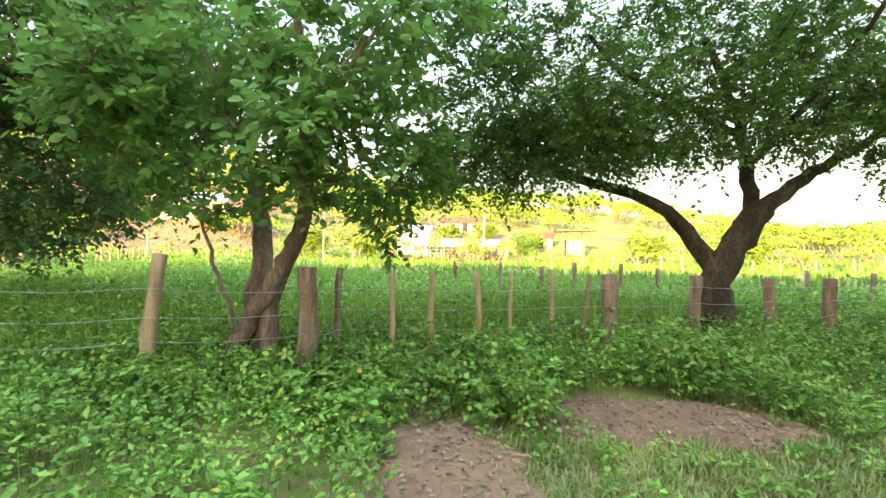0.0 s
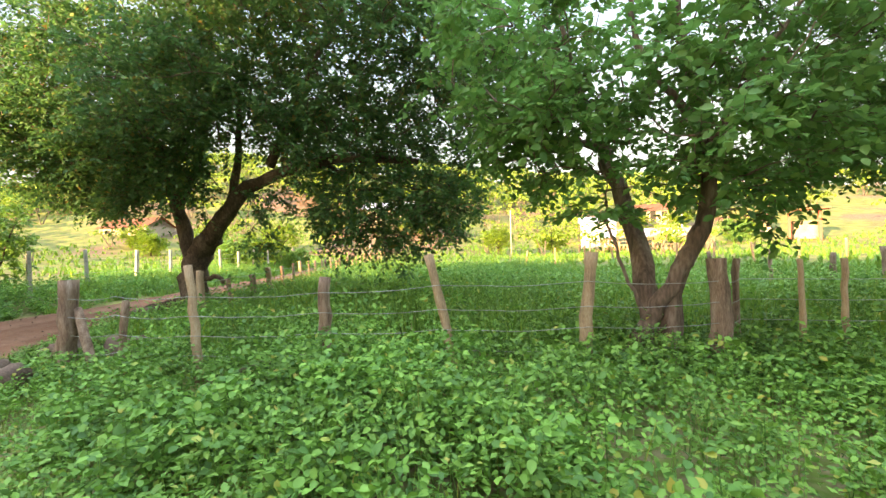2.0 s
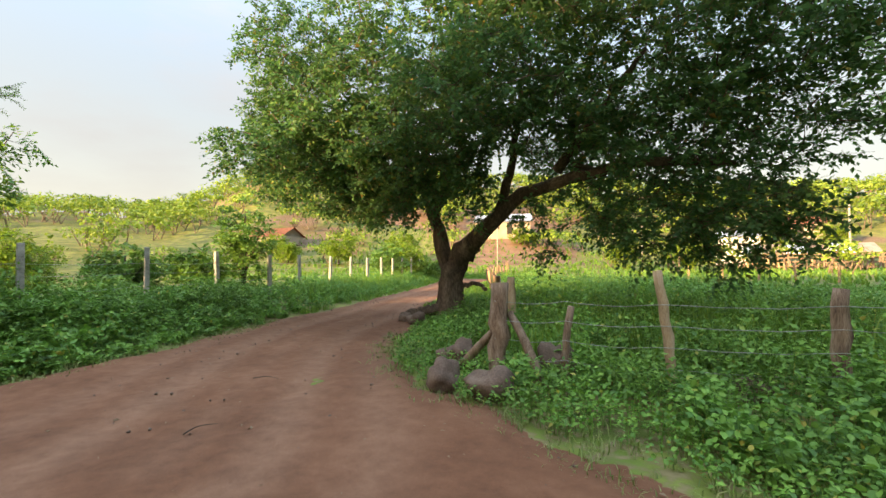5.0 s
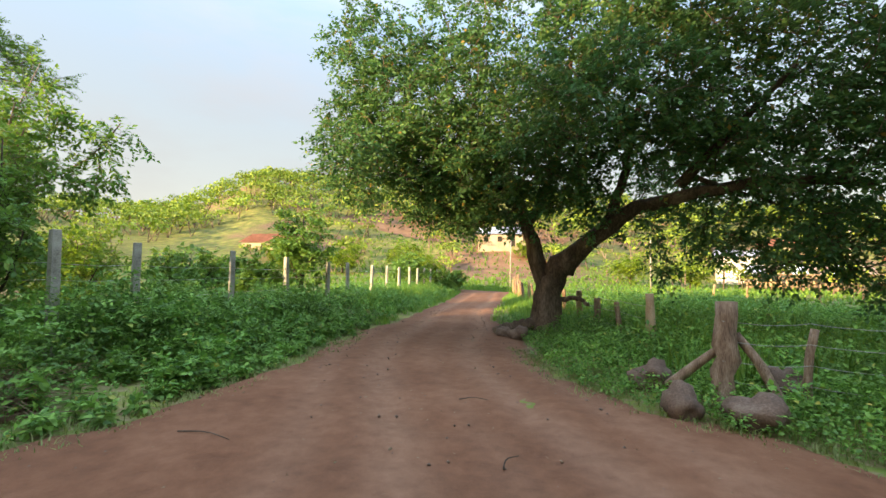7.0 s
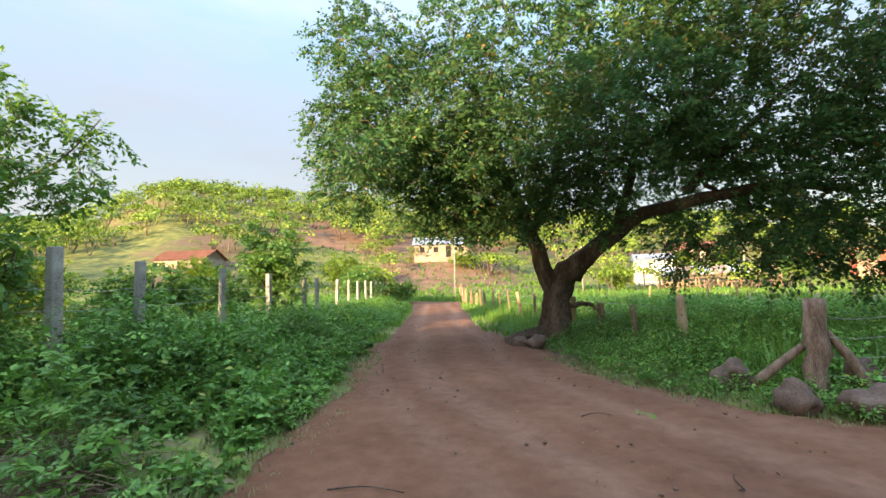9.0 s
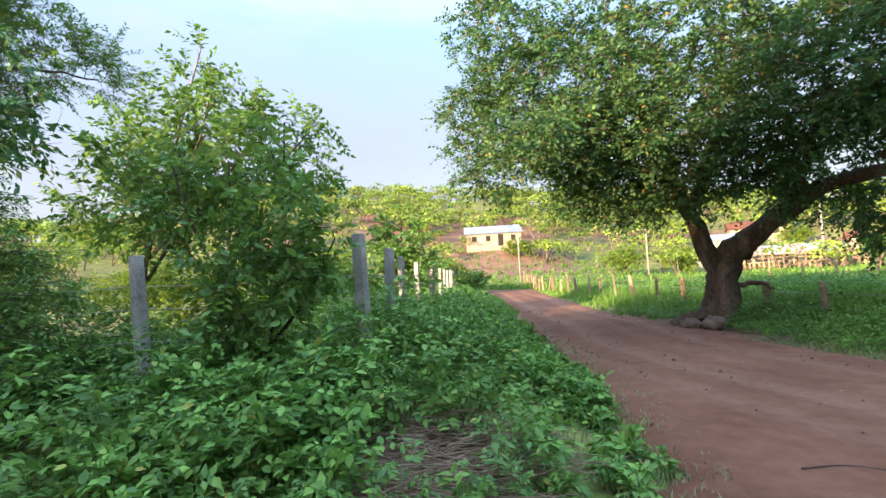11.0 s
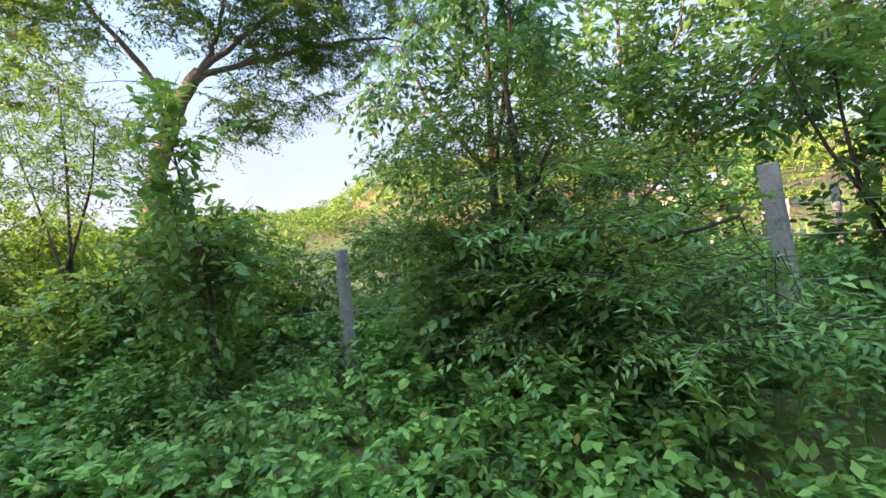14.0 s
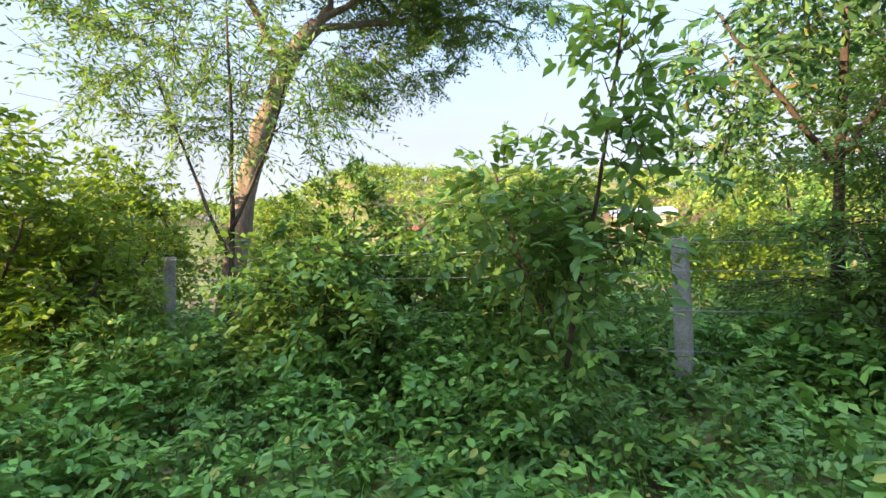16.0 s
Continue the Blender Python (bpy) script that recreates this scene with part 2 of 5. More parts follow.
# ---- mesh helpers ----
def mesh_of(name, verts, tris, material, shade=False):
    verts, tris = np.asarray(verts, np.float32), np.asarray(tris, np.int32)
    me = bpy.data.meshes.new(name)
    me.vertices.add(len(verts))
    me.vertices.foreach_set("co", verts.ravel())
    me.loops.add(tris.size)
    me.loops.foreach_set("vertex_index", tris.ravel())
    me.polygons.add(len(tris))
    k = tris.shape[1]
    me.polygons.foreach_set("loop_start", np.arange(0, tris.size, k, dtype=np.int32))
    me.polygons.foreach_set("loop_total", np.full(len(tris), k, np.int32))
    if shade:
        me.polygons.foreach_set("use_smooth", np.ones(len(tris), bool))
    me.update(calc_edges=True)
    me.validate()
    me.materials.append(material)
    return me


def put(name, verts, faces, material, parent=None, label="", shade=False):
    ob = new(name, mesh_of(name, verts, faces, material, shade))
    if parent:
        ob.parent = parent
    if label:
        ob["label"] = label
    return ob


def part(name, bm, material, parent=None, label=""):
    me = bpy.data.meshes.new(name)
    bm.to_mesh(me)
    bm.free()
    me.materials.append(material)
    ob = new(name, me)
    if parent:
        ob.parent = parent
    if label:
        ob["label"] = label
    return ob


def box(sx, sy, sz, at=(0, 0, 0), bevel=0.0, turn=0.0, taper=1.0):
    bm = bmesh.new()
    bmesh.ops.create_cube(bm, size=1.0)
    for v in bm.verts:
        k = taper if v.co.z > 0 else 1.0
        v.co = Vector((v.co.x * sx * k, v.co.y * sy * k, (v.co.z + 0.5) * sz))
    if bevel:
        bmesh.ops.bevel(bm, geom=bm.edges[:], offset=bevel, segments=2, affect="EDGES", profile=0.6)
    bm.transform(Matrix.Translation(at) @ Matrix.Rotation(turn, 4, "Z"))
    return bm


def empty(name, at=(0, 0, 0), turn=0.0):
    ob = new(name)
    ob.location, ob.rotation_euler = at, (0, 0, turn)
    return ob


def join(parts):
    v, f, n = [], [], 0
    for a, b in parts:
        v.append(a)
        f.append(np.asarray(b) + n)
        n += len(a)
    return np.concatenate(v), np.concatenate(f)


def unit(v):
    return v / np.maximum(np.linalg.norm(v, axis=-1, keepdims=True), 1e-9)


def spline(points, n):
    """A smooth line of n points through a few."""
    p = np.asarray(points, float)
    q = np.concatenate([2 * p[:1] - p[1:2], p, 2 * p[-1:] - p[-2:-1]])
    t = np.linspace(0, len(p) - 1 - 1e-6, n)
    i = t.astype(int)
    u = (t - i)[:, None]
    a, b, c, d = q[i], q[i + 1], q[i + 2], q[i + 3]
    return 0.5 * (2 * b + (c - a) * u + (2 * a - 5 * b + 4 * c - d) * u ** 2 + (3 * b - a - 3 * c + d) * u ** 3)


def tube(line, radii, sides=8, rough=0.0, flutes=0, rng=None, cap=True):
    """A tube of triangles along a line, its skin uneven."""
    p = np.asarray(line, float)
    n = len(p)
    r = np.broadcast_to(radii, (n,))
    tan = unit(np.gradient(p, axis=0))
    ref = np.where(np.abs(tan[:, 2:3]) > 0.9, np.array([[1.0, 0, 0]]), np.array([[0, 0, 1.0]]))
    ref = np.broadcast_to(ref[0], p.shape) if n < 3 else np.broadcast_to(np.array([1.0, 0.13, 0.05]) if abs(tan[:, 2]).mean() > 0.6 else np.array([0.05, 0.13, 1.0]), p.shape)
    u = unit(np.cross(tan, ref))
    w = np.cross(tan, u)
    a = np.linspace(0, 2 * np.pi, sides, endpoint=False)
    k = np.ones((n, sides))
    if flutes:
        k += 0.16 * np.cos(a * flutes + np.linspace(0, 1.2, n)[:, None]) + 0.09 * np.cos(a * (flutes + 3) + 1.0)
    if rough and rng is not None:
        k += rng.normal(0, rough, (n, sides))
    v = p[:, None] + (r[:, None] * k)[..., None] * (np.cos(a)[None, :, None] * u[:, None] + np.sin(a)[None, :, None] * w[:, None])
    v = v.reshape(-1, 3)
    i = np.arange(n - 1)[:, None] * sides
    j = np.arange(sides)[None]
    j2 = (j + 1) % sides
    A, B, C, D = i + j, i + j2, i + sides + j2, i + sides + j
    f = np.concatenate([np.stack([A, B, C], -1).reshape(-1, 3), np.stack([A, C, D], -1).reshape(-1, 3)])
    if cap:
        v = np.concatenate([v, p[-1:], p[:1]])
        e = (n - 1) * sides + np.arange(sides)
        f = np.concatenate([f, np.stack([e, np.roll(e, -1), np.full(sides, n * sides)], -1), np.stack([np.roll(np.arange(sides), -1), np.arange(sides), np.full(sides, n * sides + 1)], -1)])
    return v, f


def leaves(P, D, N, L, W, round_leaf=False):
    """Leaves at P along D with the face towards N: a folded blade each, pointed or round."""
    D = unit(D)
    S = unit(np.cross(D, N))
    U = np.cross(S, D)
    L, W = np.broadcast_to(L, (len(P),))[:, None], np.broadcast_to(W, (len(P),))[:, None]
    if round_leaf:
        rows = [(0, 0, 0), (0.2, 0.76, 0.10), (0.6, 0.92, 0.14), (1, 0, -0.12), (0.6, -0.92, 0.14), (0.2, -0.76, 0.10)]
        tri = [(0, 3, 2), (0, 2, 1), (0, 5, 4), (0, 4, 3)]
    else:
        rows = [(0, 0, 0), (0.45, 1, 0.16), (1, 0, -0.12), (0.45, -1, 0.16)]
        tri = [(0, 2, 1), (0, 3, 2)]
    V = np.stack([P + D * L * a + S * W * 0.5 * b + U * W * c for a, b, c in rows], 1)
    F = np.asarray(tri)[None] + (np.arange(len(P)) * len(rows))[:, None, None]
    return V.reshape(-1, 3), F.reshape(-1, 3)


def sprays(rng, P, D, S, k, L, W, spread=0.9, droop=0.15, lift=0.6, round_leaf=False):
    """k leaves in two ranks along each sprig of length S from P towards D."""
    n = len(P)
    D = unit(D)
    u = (np.arange(k) + 0.6) / k
    side = unit(np.cross(D, unit(rng.normal(0, 0.35, (n, 3)) + np.array([0, 0, 1.0]))))
    sag = np.array([0, 0, -1.0])
    Q = P[:, None] + D[:, None] * (S[:, None] * u)[..., None] + sag * (droop * S[:, None] * u ** 2)[..., None]
    sign = np.where(np.arange(k) % 2, 1.0, -1.0)[None, :, None]
    E = D[:, None] * 0.55 + side[:, None] * sign * spread + rng.normal(0, 0.28, (n, k, 3)) + sag * droop
    N = np.array([0, 0, lift]) + rng.normal(0, 0.42, (n, k, 3)) - D[:, None] * 0.15
    ls = L * rng.uniform(0.7, 1.2, (n, k))
    return leaves(Q.reshape(-1, 3), E.reshape(-1, 3), N.reshape(-1, 3), ls.ravel(), ls.ravel() * W / L, round_leaf)


def sticks(P, Q, r):
    """Thin three-sided sticks from P to Q."""
    d = unit(Q - P)
    a = unit(np.cross(d, np.array([0.3, 0.2, 1.0])))
    b = np.cross(d, a)
    r = np.broadcast_to(r, (len(P),))[:, None]
    o = [a, -0.5 * a + 0.87 * b, -0.5 * a - 0.87 * b]
    V = np.stack([P + x * r for x in o] + [Q + x * r * 0.5 for x in o], 1).reshape(-1, 3)
    t = np.array([(0, 1, 4), (0, 4, 3), (1, 2, 5), (1, 5, 4), (2, 0, 3), (2, 3, 5)])
    return V, (t[None] + (np.arange(len(P)) * 6)[:, None, None]).reshape(-1, 3)


def grow(rng, limbs, blobs, count):
    """Twigs from the limbs to points strewn in the crown's blobs; returns the tips, their ways and the twigs."""
    nodes = np.concatenate([spline(l, 14)[3:] for l, _, _ in limbs])
    share = np.array([b[3] * b[4] * b[5] for b in blobs]) ** 0.64
    pick = rng.choice(len(blobs), count, p=share / share.sum())
    q = unit(rng.normal(0, 1, (count, 3))) * (rng.uniform(0.12, 1.0, (count, 1)) ** (1 / 2.4))
    B = np.asarray(blobs, float)[pick]
    T = B[:, :3] + q * B[:, 3:6]
    T = T[np.argsort(((T[:, None] - nodes[None, ::3]) ** 2).sum(-1).min(1))]
    net = np.zeros((len(nodes) + 2 * len(T), 3))
    net[:len(nodes)] = nodes
    have, lines, ways = len(nodes), [], []
    for t in T:
        d = net[:have] - t
        j = ((d * d).sum(1) + 0.6 * np.maximum(d[:, 2], 0)).argmin()
        s = net[j]
        mid = (s + t) / 2 + rng.normal(0, 0.07, 3) * np.linalg.norm(t - s) + np.array([0, 0, 0.06 * np.linalg.norm(t - s)])
        net[have], net[have + 1] = mid, t
        have += 2
        lines.append((s, mid, t))
        ways.append(t - mid)
    return T, unit(np.asarray(ways) + 1e-6), lines


def tree(name, at, limbs, blobs, bark, leaf, label, seed, tips=420, sprigs=5, per=9, size=(0.085, 0.05), sprig=0.42, droop=0.25, spread=0.9, lift=0.7, round_leaf=False, tilt=0.35, category="tree", group="", thin=False):
    """A tree: trunk and limbs as parts, twigs, and a crown of many leaves. Limbs are lines about the tree's foot with two radii."""
    rng = np.random.default_rng(seed)
    root = empty(name, at)
    for i, (line, r0, r1) in enumerate(limbs):
        n = 16 if not thin else 10
        p = spline(line, n)
        p[1:-1] += rng.normal(0, 0.018 if not thin else 0.008, (n - 2, 3))
        rad = r0 + (r1 - r0) * np.linspace(0, 1, n) ** 0.8
        if i == 0:
            rad = rad * (1 + 0.55 * np.exp(-np.linspace(0, 1, n) * 9))
        v, f = tube(p, rad, 14 if r0 > 0.09 else 7, 0.1 if r0 > 0.2 else 0.06 if r0 > 0.05 else 0.02, 4 if r0 > 0.1 else 0, rng)
        put("trunk" if i == 0 else "limb", v, f, bark, root, shade=True)
    T, ways, lines = grow(rng, limbs, blobs, tips)
    twigs = np.array(lines)
    w = 0.016 if not thin else 0.008
    tw = [sticks(twigs[:, 0], twigs[:, 1], w), sticks(twigs[:, 1], twigs[:, 2], w * 0.6)]
    n = len(T)
    D = unit(np.repeat(ways, sprigs, 0) + rng.normal(0, 0.75, (n * sprigs, 3)) * np.array([1, 1, tilt / 0.5]))
    P = np.repeat(T, sprigs, 0) + rng.normal(0, 0.05, (n * sprigs, 3))
    S = sprig * rng.uniform(0.6, 1.3, n * sprigs)
    tw.append(sticks(P, P + D * S[:, None] * 0.9, 0.004))
    put("branchwork", *join(tw), bark, root)
    v, f = sprays(rng, P, D, S, per, size[0], size[1], spread, droop, lift, round_leaf)
    put("crown", v, f, leaf, root)
    return tagged(root, label, category, group)


def plants(rng, x, y, h, k, L, W, round_leaf=False, wide=0.55, up=0.25):
    """Leafy weeds: at each place k leaves about a stem of height h."""
    n = len(x)
    z = height(x, y)
    base = np.stack([x, y, z], 1)
    u = rng.uniform(0.12, 1.0, (n, k)) ** 0.75
    a = rng.uniform(0, 2 * np.pi, (n, k))
    out = np.stack([np.cos(a), np.sin(a), np.zeros_like(a)], -1)
    rad = (wide * h[:, None] * (0.25 + rng.uniform(0, 0.75, (n, k)) * (1.15 - u * 0.55)))[..., None]
    lean = rng.normal(0, 0.14, (n, 1, 3)) * h[:, None, None] * u[..., None] * np.array([1, 1, 0])
    P = base[:, None] + out * rad + lean + np.array([0, 0, 1.0]) * (h[:, None] * u)[..., None]
    D = out + np.array([0, 0, 1.0]) * (up + rng.normal(0, 0.35, (n, k, 1))) + rng.normal(0, 0.35, (n, k, 3))
    N = np.array([0, 0, 1.0]) + rng.normal(0, 0.33, (n, k, 3)) + out * 0.35
    ls = (L * rng.uniform(0.55, 1.25, (n, k)) * np.clip(0.6 + 0.6 * h[:, None], 0.7, 1.4)).ravel()
    leaf = leaves(P.reshape(-1, 3), D.reshape(-1, 3), N.reshape(-1, 3), ls, ls * W / L, round_leaf)
    stem = sticks(base, base + lean[:, 0] / np.maximum(u[:, :1], 0.1) + np.array([0, 0, 1.0]) * h[:, None] * 0.95, 0.004)
    return join([leaf, stem])


def bushes(rng, x, y, h, shoots, per, L, W, round_leaf=False, lift=1.1):
    """Branching herbs: leafy shoots arching out of each stem, tier over tier."""
    n = len(x)
    base = np.stack([x, y, height(x, y)], 1)
    B, hh = np.repeat(base, shoots, 0), np.repeat(h, shoots)
    m = len(B)
    lean = np.repeat(rng.normal(0, 0.16, (n, 3)) * np.array([1, 1, 0]) + np.array([0, 0, 1.0]), shoots, 0)
    u = np.tile((np.arange(shoots) + 0.7) / shoots, n) ** 0.8 * rng.uniform(0.8, 1.05, m)
    a = np.tile(np.arange(shoots) * 2.4, n) + np.repeat(rng.uniform(0, 6.3, n), shoots) + rng.normal(0, 0.3, m)
    out = np.stack([np.cos(a), np.sin(a), np.zeros(m)], 1)
    P = B + lean * (hh * u * 0.85)[:, None]
    D = unit(out * (1.15 - 0.55 * u[:, None]) + np.array([0, 0, 1.0]) * (0.15 + 0.6 * u[:, None] ** 2) + rng.normal(0, 0.16, (m, 3)))
    S = np.clip(hh * rng.uniform(0.34, 0.6, m) * (1.15 - 0.5 * u), 0.1, 0.6)
    leaf = sprays(rng, P, D, S, per, L, W, 0.9, 0.3, lift, round_leaf)
    stem = sticks(base, base + lean[::shoots] * (h * 0.9)[:, None], 0.005)
    return join([leaf, stem])


def tufts(rng, x, y, h, blades, w=0.012, lean=0.45):
    n = len(x)
    z = height(x, y)
    base = np.repeat(np.stack([x, y, z - 0.02], 1), blades, 0)
    m = len(base)
    base[:, :2] += rng.normal(0, 0.05, (m, 2))
    a = rng.uniform(0, 2 * np.pi, m)
    out = np.stack([np.cos(a), np.sin(a), np.zeros(m)], 1)
    side = np.stack([-np.sin(a), np.cos(a), np.zeros(m)], 1)
    hh = (np.repeat(h, blades) * rng.uniform(0.5, 1.15, m))[:, None]
    b = hh * lean * rng.uniform(0.2, 1.2, (m, 1))
    up = np.array([0, 0, 1.0])
    ww = w * rng.uniform(0.7, 1.4, (m, 1))
    V = np.stack([base - side * ww, base + side * ww, base + up * hh * 0.6 + out * b * 0.35 - side * ww * 0.8, base + up * hh * 0.6 + out * b * 0.35 + side * ww * 0.8, base + up * hh * (1 - 0.25 * lean) + out * b], 1).reshape(-1, 3)
    t = np.array([(0, 1, 3), (0, 3, 2), (2, 3, 4)])
    return V, (t[None] + (np.arange(m) * 5)[:, None, None]).reshape(-1, 3)


def strew(rng, n, x0, x1, y0, y1):
    return rng.uniform(x0, x1, n), rng.uniform(y0, y1, n)


# ---- ground ----
ring = np.concatenate([np.arange(0, 40, 0.5), np.arange(40, 110, 2.0), np.arange(110, 190, 4.0), np.array([200, 230, 280, 360, 500, 800, 1400, 2600])])
turn = np.linspace(0, 2 * np.pi, 221)[:-1]
RR, AA = np.meshgrid(ring[1:], turn, indexing="ij")
gx, gy = -10 + RR * np.sin(AA), RR * np.cos(AA)
gz = height(gx, gy) - 0.03 + 0.025 * ripple(gx, gy, 2.1)
far = smooth(90, 170, RR)
gz += far * 2.2 * ripple(gx, gy, 0.07, 1.0) * (gz > 3)
gv = np.concatenate([[(-10, 0, float(height(-10, 0)) - 0.03)], np.stack([gx, gy, gz], -1).reshape(-1, 3)])
na, nr = len(turn), len(ring) - 1
i, j = np.meshgrid(np.arange(nr - 1), np.arange(na), indexing="ij")
j2 = (j + 1) % na
quad = np.stack([1 + i * na + j, 1 + (i + 1) * na + j, 1 + (i + 1) * na + j2, 1 + i * na + j2], -1).reshape(-1, 4)
fan = np.stack([np.zeros(na, int), 1 + np.arange(na), 1 + (np.arange(na) + 1) % na], -1)
gf = np.concatenate([fan, quad[:, [0, 1, 2]], quad[:, [0, 2, 3]]])


def ground_material():
    m, n, l, b = mat("meadow_ground", 0.95, 0.0, 0.1)
    co = n.new("ShaderNodeTexCoord")
    big, mid, fine = node(n, "TexNoise", Scale=0.06, Detail=5.0), node(n, "TexNoise", Scale=0.7, Detail=6.0), node(n, "TexNoise", Scale=9.0, Detail=6.0)
    for k in (big, mid, fine):
        l.new(co.outputs["Object"], k.inputs["Vector"])
    grass = ramp(n, [(0.3, (0.06, 0.095, 0.024)), (0.5, (0.12, 0.165, 0.036)), (0.7, (0.25, 0.26, 0.065))])
    l.new(mid.outputs[0], grass.inputs[0])
    soil = ramp(n, [(0.3, (0.09, 0.06, 0.04)), (0.55, (0.19, 0.125, 0.08)), (0.75, (0.28, 0.19, 0.12))])
    l.new(fine.outputs[0], soil.inputs[0])
    cover = ramp(n, [(0.54, (0, 0, 0)), (0.64, (1, 1, 1))])
    l.new(big.outputs[0], cover.inputs[0])
    speck = ramp(n, [(0.42, (0, 0, 0)), (0.6, (0.7, 0.7, 0.7))])
    l.new(fine.outputs[0], speck.inputs[0])
    add = node(n, "Math")
    add.operation = "MAXIMUM"
    l.new(cover.outputs[0], add.inputs[0])
    l.new(speck.outputs[0], add.inputs[1])
    l.new(mixed(n, l, add.outputs[0], grass.outputs[0], soil.outputs[0]), b.inputs["Base Color"])
    bp = node(n, "Bump", Strength=0.6, Distance=0.05)
    l.new(fine.outputs[0], bp.inputs["Height"])
    l.new(bp.outputs[0], b.inputs["Normal"])
    return m


tagged(put("ground", gv, gf, ground_material(), shade=True), "meadow and hillside ground, grassy with bare soil showing", "ground", kind="structure")

# ---- road ----
def dirt_material(name, a, b_, c):
    m, n, l, b = mat(name, 0.95, 0.0, 0.12)
    co = n.new("ShaderNodeTexCoord")
    big, mid, fine = node(n, "TexNoise", Scale=0.5, Detail=5.0), node(n, "TexNoise", Scale=4.5, Detail=10.0, Roughness=0.72), node(n, "TexVoronoi", Scale=24.0)
    for k in (big, mid, fine):
        l.new(co.outputs["Object"], k.inputs["Vector"])
    r = ramp(n, [(0.28, a), (0.5, b_), (0.74, c)])
    s = node(n, "Math")
    s.operation = "ADD"
    h1, h2 = node(n, "Math"), node(n, "Math")
    h1.operation = h2.operation = "MULTIPLY"
    h1.inputs[1].default_value = h2.inputs[1].default_value = 0.5
    l.new(big.outputs[0], h1.inputs[0])
    l.new(mid.outputs[0], h2.inputs[0])
    l.new(h1.outputs[0], s.inputs[0])
    l.new(h2.outputs[0], s.inputs[1])
    l.new(s.outputs[0], r.inputs[0])
    pale = ramp(n, [(0.0, (1, 1, 1)), (0.12, (0, 0, 0))])
    l.new(fine.outputs["Distance"], pale.inputs[0])
    half = node(n, "Math")
    half.operation = "MULTIPLY"
    half.inputs[1].default_value = 0.35
    l.new(pale.outputs[0], half.inputs[0])
    worn = n.new("ShaderNodeAttribute")
    worn.attribute_name = "wear"
    streak = node(n, "Math")
    streak.operation = "MULTIPLY"
    l.new(worn.outputs["Fac"], streak.inputs[0])
    l.new(mid.outputs[0], streak.inputs[1])
    soft = mixed(n, l, streak.outputs[0], r.outputs[0], (0.30, 0.165, 0.108))
    l.new(mixed(n, l, half.outputs[0], soft, (0.34, 0.215, 0.15)), b.inputs["Base Color"])
    bp = node(n, "Bump", Strength=0.9, Distance=0.035)
    l.new(mid.outputs[0], bp.inputs["Height"])
    l.new(bp.outputs[0], b.inputs["Normal"])
    return m


M_DIRT = dirt_material("red_dirt", (0.082, 0.034, 0.02), (0.172, 0.074, 0.041), (0.27, 0.13, 0.077))
M_SOIL = dirt_material("litter_soil", (0.095, 0.055, 0.035), (0.19, 0.11, 0.07), (0.29, 0.185, 0.125))


def sheet(name, x0, x1, y0, y1, step, lift, material, keep):
    """A draped patch of ground over the cells where lift is above keep."""
    X, Y = np.meshgrid(np.arange(x0, x1, step), np.arange(y0, y1, step), indexing="ij")
    up = lift(X, Y)
    V = np.stack([X, Y, height(X, Y) + up], -1).reshape(-1, 3)
    a, b = X.shape
    idx = np.arange(a * b).reshape(a, b)
    F = np.stack([idx[:-1, :-1], idx[1:, :-1], idx[1:, 1:], idx[:-1, 1:]], -1).reshape(-1, 4)
    F = F[up.reshape(-1)[F].max(1) > keep]
    used = np.unique(F)
    where = np.zeros(a * b, int)
    where[used] = np.arange(len(used))
    return put(name, V[used], where[F], material, shade=True)


MID = (ROAD_L + ROAD_R) / 2


def road_lift(X, Y):
    d = off_road(X, Y) + 0.22 * ripple(X, Y, 2.3, 0.4) + 0.1 * ripple(X, Y, 6.1, 2.0)
    c = away(X, Y, MID[3:])
    rut = np.exp(-((c - 0.85) / 0.22) ** 2) * 0.05 + np.exp(-((c - 1.7) / 0.18) ** 2) * 0.025 + np.exp(-((c - 0.25) / 0.12) ** 2) * 0.015
    return 0.035 - 0.13 * smooth(-0.15, 0.5, d) - rut + 0.004 * ripple(X, Y, 7.0, 1.0)


road = sheet("road", -42, 13, -21, 53, 0.16, road_lift, M_DIRT, -0.06)
co = np.zeros(len(road.data.vertices) * 3, np.float32)
road.data.vertices.foreach_get("co", co)
co = co.reshape(-1, 3)
c_ = away(co[:, 0], co[:, 1], MID[1:]) + 0.15 * ripple(co[:, 0], co[:, 1], 0.5)
t_ = away(co[:, 0], co[:, 1], TRACK)
wear = np.exp(-((c_ - 0.85) / 0.3) ** 2) + 0.7 * np.exp(-((c_ - 1.75) / 0.25) ** 2) + 0.5 * np.exp(-(c_ / 0.2) ** 2) + 0.5 * np.exp(-((t_ - 0.75) / 0.25) ** 2)
road.data.attributes.new("wear", "FLOAT", "POINT").data.foreach_set("value", np.clip(wear * 0.85, 0, 1).astype(np.float32))
tagged(road, "rutted reddish dirt road with a track joining it", "road", kind="structure")
